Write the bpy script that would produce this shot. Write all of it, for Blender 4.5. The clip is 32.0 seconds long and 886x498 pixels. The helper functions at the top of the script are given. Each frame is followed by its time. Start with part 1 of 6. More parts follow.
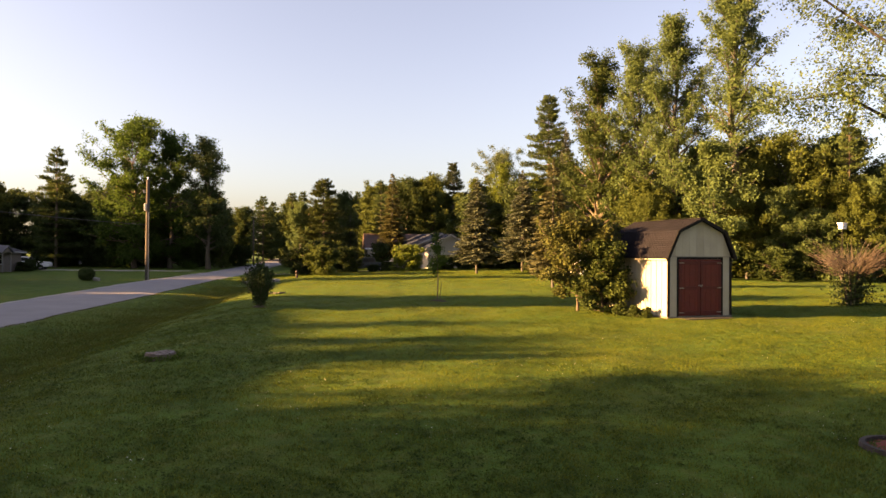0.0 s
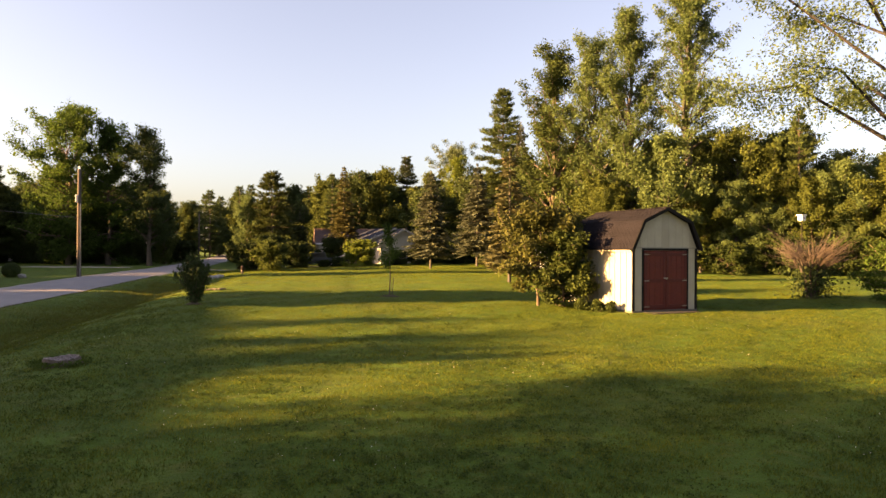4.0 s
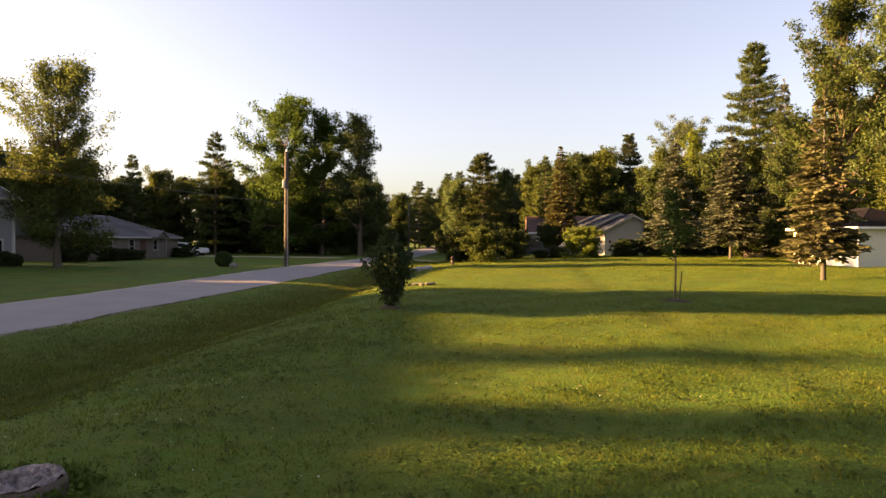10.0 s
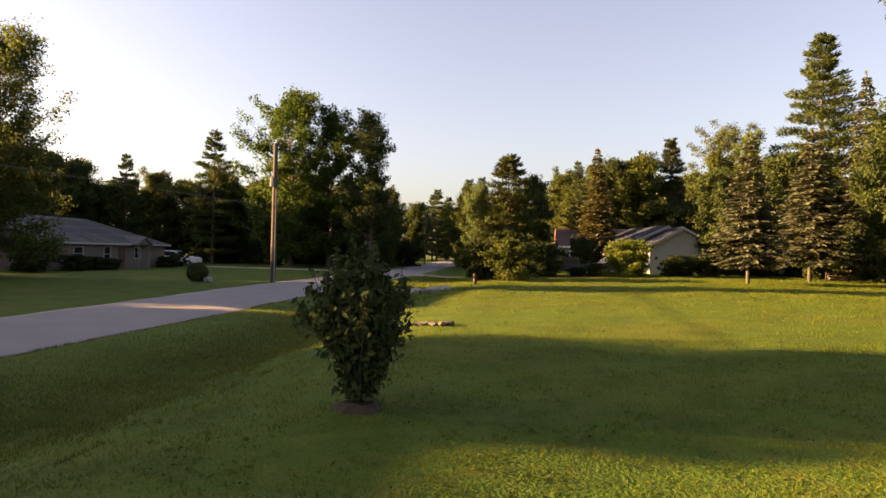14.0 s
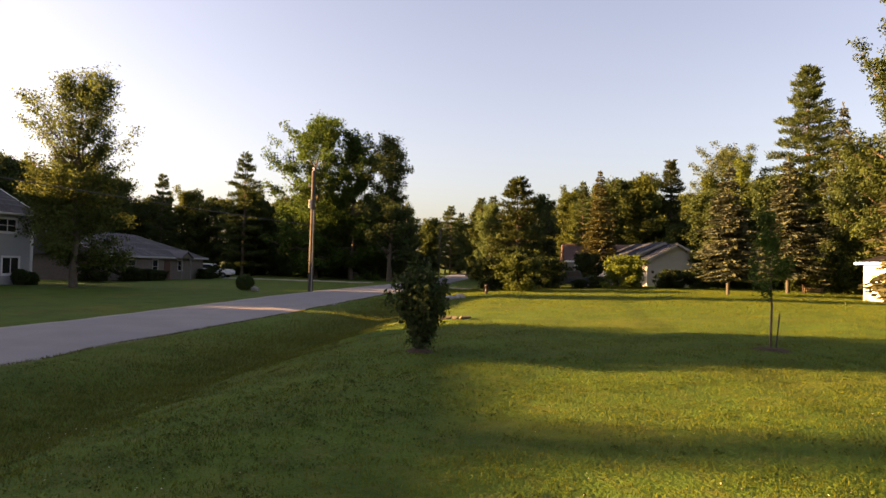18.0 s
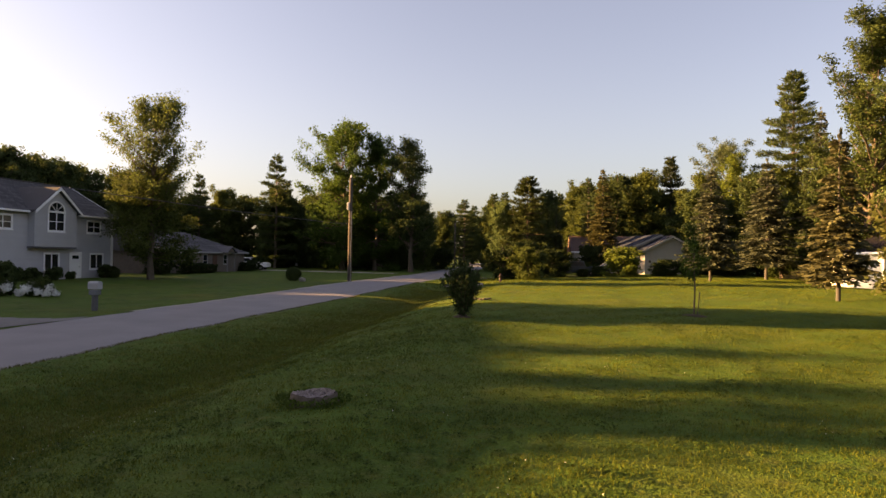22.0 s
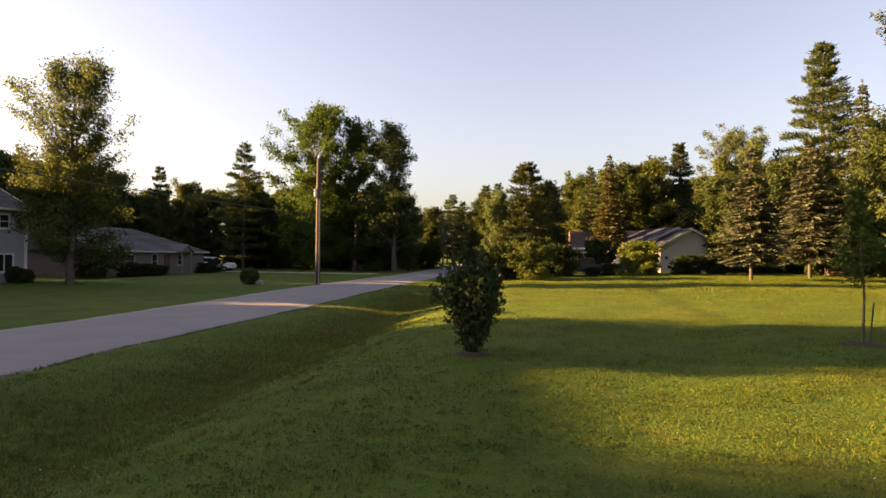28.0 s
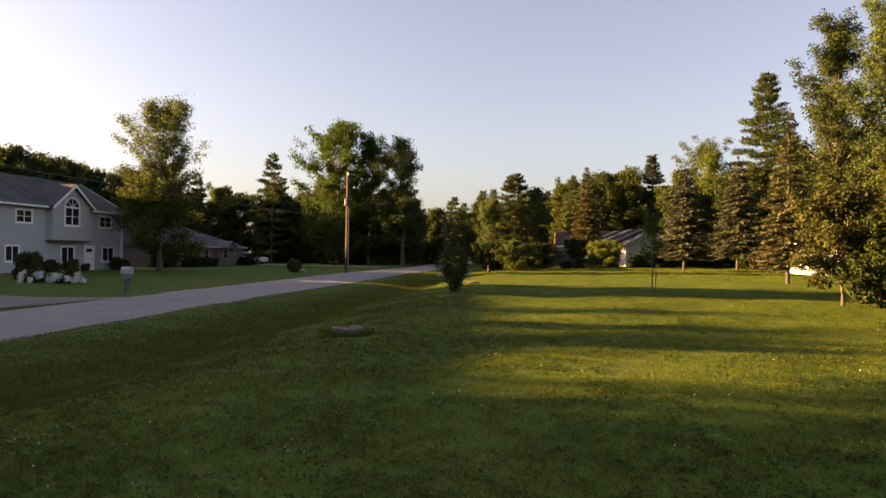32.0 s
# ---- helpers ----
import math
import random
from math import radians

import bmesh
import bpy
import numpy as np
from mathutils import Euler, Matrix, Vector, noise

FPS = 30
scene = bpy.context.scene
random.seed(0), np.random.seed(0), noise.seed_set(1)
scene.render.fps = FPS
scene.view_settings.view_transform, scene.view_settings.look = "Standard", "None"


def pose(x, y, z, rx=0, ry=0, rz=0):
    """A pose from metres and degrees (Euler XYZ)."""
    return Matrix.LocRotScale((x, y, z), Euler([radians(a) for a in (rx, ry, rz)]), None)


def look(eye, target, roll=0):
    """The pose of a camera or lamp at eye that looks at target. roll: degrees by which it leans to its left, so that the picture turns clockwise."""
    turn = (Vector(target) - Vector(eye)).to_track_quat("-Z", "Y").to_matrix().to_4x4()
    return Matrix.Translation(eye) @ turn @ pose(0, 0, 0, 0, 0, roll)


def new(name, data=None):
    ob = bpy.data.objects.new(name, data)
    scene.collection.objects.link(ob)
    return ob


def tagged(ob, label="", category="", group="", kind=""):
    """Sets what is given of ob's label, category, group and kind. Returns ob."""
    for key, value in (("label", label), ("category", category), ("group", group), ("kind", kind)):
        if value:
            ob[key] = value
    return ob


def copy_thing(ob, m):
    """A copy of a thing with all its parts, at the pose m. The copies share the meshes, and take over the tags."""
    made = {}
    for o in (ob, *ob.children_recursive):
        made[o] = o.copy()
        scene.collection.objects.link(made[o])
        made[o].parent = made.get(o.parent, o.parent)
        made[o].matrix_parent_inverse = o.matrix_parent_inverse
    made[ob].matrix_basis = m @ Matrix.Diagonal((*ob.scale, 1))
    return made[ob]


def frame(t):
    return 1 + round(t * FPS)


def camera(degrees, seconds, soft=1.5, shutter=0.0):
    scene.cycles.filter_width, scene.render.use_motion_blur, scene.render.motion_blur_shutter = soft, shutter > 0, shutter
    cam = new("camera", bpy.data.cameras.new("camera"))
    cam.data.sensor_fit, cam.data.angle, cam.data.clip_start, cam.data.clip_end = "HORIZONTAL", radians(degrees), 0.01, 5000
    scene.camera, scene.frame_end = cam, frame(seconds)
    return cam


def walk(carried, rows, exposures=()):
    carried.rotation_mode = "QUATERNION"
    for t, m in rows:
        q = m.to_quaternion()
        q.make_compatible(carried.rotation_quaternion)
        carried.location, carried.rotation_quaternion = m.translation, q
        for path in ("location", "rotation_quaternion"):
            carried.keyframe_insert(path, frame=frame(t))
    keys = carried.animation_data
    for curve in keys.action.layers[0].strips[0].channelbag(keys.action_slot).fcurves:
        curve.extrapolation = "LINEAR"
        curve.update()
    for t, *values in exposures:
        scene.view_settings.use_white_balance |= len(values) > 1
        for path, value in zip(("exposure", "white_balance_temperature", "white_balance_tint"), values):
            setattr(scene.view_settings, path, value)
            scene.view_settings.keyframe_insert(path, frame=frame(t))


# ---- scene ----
cam = camera(68.0, 32.0)
PATH = [
    (0, (0.909, 0.466, 2.344), (1.143, 2.452, 2.358), 0.4),
    (1, (1.023, 0.682, 2.246), (1.245, 2.67, 2.251), 0.3),
    (2, (0.988, 1.056, 2.223), (1.227, 3.042, 2.23), 0.4),
    (2.5, (1.05, 1.339, 2.215), (1.302, 3.323, 2.22), 0.4),
    (4.5, (1.149, 2.67, 2.134), (1.54, 4.631, 2.138), 0.3),
    (5, (0.996, 3.45, 2.063), (1.327, 5.422, 2.068), 0.4),
    (5.5, (1.345, 3.99, 2.046), (1.494, 5.984, 2.049), 0.3),
    (6, (1.568, 4.468, 2.045), (1.554, 6.468, 2.048), 0.3),
    (6.5, (1.436, 5.467, 1.942), (1.35, 7.465, 1.947), 0.4),
    (7, (1.31, 6.153, 1.93), (1.178, 8.149, 1.922), 0.2),
    (7.5, (1.106, 6.799, 1.909), (0.934, 8.792, 1.899), 0.2),
    (8, (0.836, 7.483, 1.868), (0.642, 9.473, 1.858), 0.3),
    (8.5, (0.59, 8.275, 1.852), (0.379, 10.264, 1.843), 0.3),
    (9, (0.34, 9.144, 1.76), (0.116, 11.131, 1.748), 0.2),
    (9.5, (0.132, 10.042, 1.805), (-0.101, 12.028, 1.784), -0.0),
    (10, (-0.039, 11.161, 1.804), (-0.276, 13.146, 1.783), 0.2),
    (10.5, (-0.242, 12.28, 1.902), (-0.484, 14.265, 1.884), 0.3),
    (11, (-0.392, 13.463, 1.922), (-0.645, 15.447, 1.901), 0.3),
    (11.5, (-0.573, 14.836, 1.865), (-0.835, 16.819, 1.847), 0.5),
    (12, (-0.795, 16.274, 1.84), (-1.072, 18.255, 1.823), 0.7),
    (12.5, (-1.041, 17.642, 1.877), (-1.329, 19.621, 1.854), 0.9),
    (13, (-1.193, 18.61, 1.903), (-1.483, 20.589, 1.899), 1.0),
    (13.5, (-1.239, 19.306, 1.915), (-1.525, 21.286, 1.921), 1.0),
    (14, (-1.237, 19.805, 1.926), (-1.529, 21.784, 1.94), 1.2),
    (14.5, (-1.198, 20.004, 1.961), (-1.498, 21.981, 1.98), 1.4),
    (16.5, (-0.817, 18.054, 2.031), (-1.133, 20.028, 2.076), 1.5),
    (17, (-0.698, 17.081, 2.017), (-1.023, 19.054, 2.062), 1.6),
    (18, (-0.664, 14.122, 1.865), (-0.992, 16.094, 1.921), 1.4),
    (19, (-0.48, 10.989, 1.735), (-0.818, 12.96, 1.789), 1.4),
    (20, (-0.393, 8.473, 1.784), (-0.746, 10.441, 1.831), 1.4),
    (20.5, (-0.265, 7.792, 1.828), (-0.626, 9.759, 1.868), 1.3),
    (21, (-0.149, 7.289, 1.916), (-0.511, 9.255, 1.947), 1.1),
    (21.5, (-0.099, 6.955, 1.992), (-0.461, 8.922, 2.017), 1.0),
    (22, (-0.153, 6.761, 2.041), (-0.514, 8.728, 2.066), 0.9),
    (22.5, (-0.14, 6.664, 2.149), (-0.502, 8.631, 2.169), 0.8),
    (23, (-0.123, 6.559, 2.111), (-0.484, 8.526, 2.137), 0.6),
    (23.5, (-0.232, 6.843, 1.993), (-0.593, 8.81, 2.008), 0.5),
    (24, (-0.363, 7.656, 1.925), (-0.72, 9.623, 1.926), 0.6),
    (24.5, (-0.571, 9.045, 1.919), (-0.926, 11.013, 1.905), 0.4),
    (26.5, (-1.831, 15.398, 1.963), (-2.162, 17.371, 1.948), 0.6),
    (27, (-1.905, 16.149, 1.964), (-2.238, 18.121, 1.953), 0.5),
    (27.5, (-1.89, 16.339, 1.914), (-2.212, 18.313, 1.926), 0.3),
    (28, (-1.887, 15.722, 1.864), (-2.208, 17.696, 1.888), 0.4),
    (29, (-1.548, 13.431, 1.783), (-1.87, 15.405, 1.829), 0.6),
    (30, (-0.859, 9.442, 1.723), (-1.186, 11.414, 1.792), 0.7),
    (31, (0.068, 5.079, 1.567), (-0.281, 7.046, 1.657), 0.4),
    (31.5, (0.106, 4.153, 1.493), (-0.214, 6.128, 1.503), 0.4),
    (32, (0.345, 3.289, 1.559), (0.014, 5.261, 1.578), 0.7),
]
walk(cam, [(t, look(eye, target, roll)) for t, eye, target, roll in PATH], exposures=[(t, 2.95 + e, 9200, 30) for t, e in ((0.0, 0.15), (2.5, 0.15), (5.0, 0.28), (10.0, 0.2), (14.0, 0.06), (17.0, 0.05), (20.0, -0.12), (23.0, -0.22), (27.0, 0.08), (29.0, 0.0), (31.0, -0.3), (32.0, -0.14))])

# ---- light ----
SUN_DIR = Vector((-0.978, -0.060, 0.1990)).normalized()   # towards the sun
world = bpy.data.worlds.new("world")
scene.world = world
world.use_nodes = True
wn = world.node_tree
sky = wn.nodes.new("ShaderNodeTexSky")
sky.sky_type = "NISHITA"
sky.sun_disc = False
sky.sun_elevation = math.asin(SUN_DIR.z)
sky.sun_rotation = math.atan2(SUN_DIR.x, SUN_DIR.y)
sky.air_density, sky.dust_density, sky.ozone_density = 1.0, 2.3, 3.7
haze = wn.nodes.new("ShaderNodeHueSaturation")
haze.inputs["Saturation"].default_value = 0.82
wn.links.new(sky.outputs[0], haze.inputs["Color"])
wn.links.new(haze.outputs[0], wn.nodes["Background"].inputs[0])
wn.nodes["Background"].inputs[1].default_value = 0.053
sun_data = bpy.data.lights.new("sun", "SUN")
sun_data.energy, sun_data.angle, sun_data.color = 5.0, radians(0.5), (1.0, 0.70, 0.33)
sun = new("sun", sun_data)
sun.matrix_world = look(SUN_DIR * 200, (0, 0, 0))

# ---- materials ----
MATS = {}


def mat(name, c1, c2=None, rough=0.8, scale=6.0, fine=40.0, bump=0.2, metal=0.0, spec=0.3, island=0.0, objrand=0.0, trans=0.0, dist=0.02):
    """A surface with two scales of variation between c1 and c2, a bump, and where asked a shift by island or by object."""
    if name in MATS:
        return MATS[name]
    m = bpy.data.materials.new(name)
    m.use_nodes = True
    n, k = m.node_tree.nodes, m.node_tree.links
    b = n["Principled BSDF"]
    c2 = c2 or tuple(0.7 * v for v in c1)
    co = n.new("ShaderNodeTexCoord")
    n1, n2 = n.new("ShaderNodeTexNoise"), n.new("ShaderNodeTexNoise")
    n1.inputs["Scale"].default_value, n2.inputs["Scale"].default_value = scale, fine
    n1.inputs["Detail"].default_value, n2.inputs["Detail"].default_value = 4, 3
    for q in (n1, n2):
        k.new(co.outputs["Object"], q.inputs["Vector"])
    add = n.new("ShaderNodeMath")
    add.operation = "MULTIPLY_ADD"
    add.inputs[1].default_value, add.inputs[2].default_value = 0.5, 0.0
    k.new(n2.outputs["Fac"], add.inputs[0])
    half = n.new("ShaderNodeMath")
    half.operation = "MULTIPLY_ADD"
    half.inputs[1].default_value = 0.5
    k.new(n1.outputs["Fac"], half.inputs[0])
    k.new(add.outputs[0], half.inputs[2])
    fac = half.outputs[0]
    for amount, node, out in ((island, "ShaderNodeNewGeometry", "Random Per Island"), (objrand, "ShaderNodeObjectInfo", "Random")):
        if amount:
            g = n.new(node)
            s = n.new("ShaderNodeMath")
            s.operation = "MULTIPLY_ADD"
            s.inputs[1].default_value = amount
            k.new(g.outputs[out], s.inputs[0])
            sub = n.new("ShaderNodeMath")
            sub.operation = "SUBTRACT"
            sub.inputs[1].default_value = amount / 2
            k.new(fac, sub.inputs[0])
            k.new(sub.outputs[0], s.inputs[2])
            fac = s.outputs[0]
    ramp = n.new("ShaderNodeMapRange")
    ramp.inputs["From Min"].default_value, ramp.inputs["From Max"].default_value = 0.3, 0.7
    k.new(fac, ramp.inputs["Value"])
    mix = n.new("ShaderNodeMix")
    mix.data_type = "RGBA"
    mix.inputs["A"].default_value, mix.inputs["B"].default_value = (*c2, 1), (*c1, 1)
    k.new(ramp.outputs[0], mix.inputs["Factor"])
    k.new(mix.outputs["Result"], b.inputs["Base Color"])
    b.inputs["Roughness"].default_value, b.inputs["Metallic"].default_value = rough, metal
    b.inputs["Specular IOR Level"].default_value = spec
    if bump:
        bp = n.new("ShaderNodeBump")
        bp.inputs["Strength"].default_value, bp.inputs["Distance"].default_value = bump, dist
        k.new(n2.outputs["Fac"], bp.inputs["Height"])
        k.new(bp.outputs[0], b.inputs["Normal"])
    if trans:
        t = n.new("ShaderNodeBsdfTranslucent")
        k.new(mix.outputs["Result"], t.inputs["Color"])
        mx = n.new("ShaderNodeMixShader")
        mx.inputs[0].default_value = trans
        k.new(b.outputs[0], mx.inputs[1])
        k.new(t.outputs[0], mx.inputs[2])
        k.new(mx.outputs[0], n["Material Output"].inputs[0])
    MATS[name] = m
    return m


def leafy(name, c1, c2, trans=0.35):
    return mat(name, c1, c2, rough=0.7, scale=0.5, fine=3.0, bump=0, spec=0.08, island=0.24, trans=trans)


BARK = mat("bark", (0.115, 0.088, 0.062), (0.05, 0.038, 0.028), scale=4, fine=30, bump=0.8)
BARK_PALE = mat("pale_bark", (0.070, 0.064, 0.056), (0.036, 0.033, 0.029), scale=3, fine=20, bump=0.6)
LEAF_OAK = leafy("oak_leaf", (0.072, 0.122, 0.026), (0.034, 0.062, 0.013), 0.5)
LEAF_DARK = leafy("dark_leaf", (0.065, 0.092, 0.030), (0.032, 0.050, 0.018), 0.35)
LEAF_COT = leafy("cottonwood_leaf", (0.100, 0.142, 0.052), (0.056, 0.086, 0.030), 0.4)
LEAF_WOOD = leafy("wood_edge_leaf", (0.089, 0.111, 0.027), (0.043, 0.059, 0.015), 0.35)
LEAF_YEL = leafy("yellow_green_leaf", (0.132, 0.169, 0.030), (0.068, 0.097, 0.019), 0.4)
LEAF_PALE = leafy("pale_leaf", (0.105, 0.132, 0.057), (0.059, 0.081, 0.034), 0.35)
LEAF_BIRCH = leafy("birch_leaf", (0.105, 0.135, 0.040), (0.060, 0.083, 0.024), 0.55)
LEAF_RUST = leafy("rusty_leaf", (0.078, 0.082, 0.025), (0.038, 0.046, 0.013), 0.3)
LEAF_BUSH = leafy("bush_leaf", (0.056, 0.076, 0.020), (0.024, 0.038, 0.010), 0.3)
LEAF_HEDGE = leafy("hedge_leaf", (0.034, 0.050, 0.012), (0.014, 0.024, 0.007), 0.2)
NEEDLE = leafy("spruce_needle", (0.084, 0.096, 0.060), (0.050, 0.058, 0.037), 0.2)
NEEDLE_PINE = leafy("pine_needle", (0.078, 0.108, 0.035), (0.038, 0.057, 0.020), 0.2)
NEEDLE_DARK = leafy("dark_needle", (0.054, 0.070, 0.030), (0.027, 0.038, 0.016), 0.2)


# ---- mesh helpers ----
def mesh_ob(name, verts, faces, material, parent=None, label="", smooth=False):
    me = bpy.data.meshes.new(name)
    me.from_pydata([tuple(v) for v in verts] if not isinstance(verts, list) else verts, [], faces)
    me.materials.append(material)
    if smooth:
        me.polygons.foreach_set("use_smooth", [True] * len(me.polygons))
    ob = new(name, me)
    if parent is not None:
        ob.parent = parent
    if label:
        ob["label"] = label
    return ob


def part(name, bm, material, parent=None, label="", smooth=False):
    me = bpy.data.meshes.new(name)
    bmesh.ops.recalc_face_normals(bm, faces=bm.faces)
    bm.to_mesh(me)
    bm.free()
    me.materials.append(material)
    if smooth:
        me.polygons.foreach_set("use_smooth", [True] * len(me.polygons))
    ob = new(name, me)
    if parent is not None:
        ob.parent = parent
    if label:
        ob["label"] = label
    return ob


def box(bm, x0, y0, z0, x1, y1, z1, bevel=0.0):
    r = bmesh.ops.create_cube(bm, size=1.0)
    for v in r["verts"]:
        v.co = Vector(((x0 + x1) / 2 + v.co.x * (x1 - x0), (y0 + y1) / 2 + v.co.y * (y1 - y0), (z0 + z1) / 2 + v.co.z * (z1 - z0)))
    if bevel:
        es = list({e for v in r["verts"] for e in v.link_edges})
        bmesh.ops.bevel(bm, geom=es, offset=bevel, segments=1, affect="EDGES")
    return bm


def boxes(*bs, bevel=0.0):
    bm = bmesh.new()
    for b in bs:
        box(bm, *b, bevel=bevel)
    return bm


def prism(bm, outline, y0, y1):
    """The outline in x, z pushed from y0 to y1."""
    a = [bm.verts.new((x, y0, z)) for x, z in outline]
    b = [bm.verts.new((x, y1, z)) for x, z in outline]
    bm.faces.new(a)
    bm.faces.new(b[::-1])
    for i in range(len(a)):
        j = (i + 1) % len(a)
        bm.faces.new((a[i], b[i], b[j], a[j]))
    return bm


def tube(verts, faces, pts, radii, n=6):
    """Appends a tapered tube along the points."""
    base = len(verts)
    up = Vector((0.31, 0.17, 0.93))
    for i, p in enumerate(pts):
        d = (Vector(pts[min(i + 1, len(pts) - 1)]) - Vector(pts[max(i - 1, 0)])).normalized()
        a = d.cross(up if abs(d.dot(up)) < 0.97 else Vector((1, 0, 0))).normalized()
        b = d.cross(a)
        for j in range(n):
            q = 2 * math.pi * j / n
            verts.append(tuple(Vector(p) + (a * math.cos(q) + b * math.sin(q)) * radii[i]))
    for i in range(len(pts) - 1):
        for j in range(n):
            k = (j + 1) % n
            faces.append((base + i * n + j, base + i * n + k, base + (i + 1) * n + k, base + (i + 1) * n + j))
    faces.append(tuple(base + (len(pts) - 1) * n + j for j in range(n)))


def thing(name, m, label, category, group="", kind=""):
    ob = new(name)
    ob.matrix_world = m
    return tagged(ob, label, category, group, kind)


def leaves_mesh(name, pts, size, material, parent, rng, aspect=1.6, normals=None, label=""):
    """One mesh of many single leaves, each a bent rhomb, at the points."""
    n = len(pts)
    d = rng.normal(size=(n, 3))
    if normals is not None:
        d = d * 0.75 + normals
    d /= np.linalg.norm(d, axis=1)[:, None] + 1e-9
    a = np.cross(d, rng.normal(size=(n, 3)))
    a /= np.linalg.norm(a, axis=1)[:, None] + 1e-9
    b = np.cross(d, a)
    s = size * rng.uniform(0.6, 1.35, (n, 1))
    v = np.empty((n, 4, 3))
    v[:, 0] = pts - a * s * 0.5 * aspect
    v[:, 1] = pts + b * s * 0.42 + d * s * 0.12
    v[:, 2] = pts + a * s * 0.5 * aspect
    v[:, 3] = pts - b * s * 0.42 + d * s * 0.12
    me = bpy.data.meshes.new(name)
    me.vertices.add(4 * n)
    me.vertices.foreach_set("co", v.reshape(-1))
    me.loops.add(4 * n)
    me.loops.foreach_set("vertex_index", np.arange(4 * n, dtype=np.int32))
    me.polygons.add(n)
    me.polygons.foreach_set("loop_start", np.arange(0, 4 * n, 4, dtype=np.int32))
    me.update(calc_edges=True)
    me.materials.append(material)
    ob = new(name, me)
    ob.parent = parent
    if label:
        ob["label"] = label
    return ob


def strips_mesh(name, p0, p1, width, material, parent, rng):
    """One mesh of many narrow sprays, each from p0 to p1, drooping a little, of the width given."""
    n = len(p0)
    d = p1 - p0
    side = np.cross(d, np.array([0, 0, 1.0]) + rng.normal(size=(n, 3)) * 0.55)
    side /= np.linalg.norm(side, axis=1)[:, None] + 1e-9
    w = width * rng.uniform(0.6, 1.4, (n, 1))
    v = np.empty((n, 4, 3))
    mid = p0 * 0.45 + p1 * 0.55
    v[:, 0] = p0
    v[:, 1] = mid + side * w
    v[:, 2] = p1
    v[:, 3] = mid - side * w
    me = bpy.data.meshes.new(name)
    me.vertices.add(4 * n)
    me.vertices.foreach_set("co", v.reshape(-1))
    me.loops.add(4 * n)
    me.loops.foreach_set("vertex_index", np.arange(4 * n, dtype=np.int32))
    me.polygons.add(n)
    me.polygons.foreach_set("loop_start", np.arange(0, 4 * n, 4, dtype=np.int32))
    me.update(calc_edges=True)
    me.materials.append(material)
    ob = new(name, me)
    ob.parent = parent
    return ob


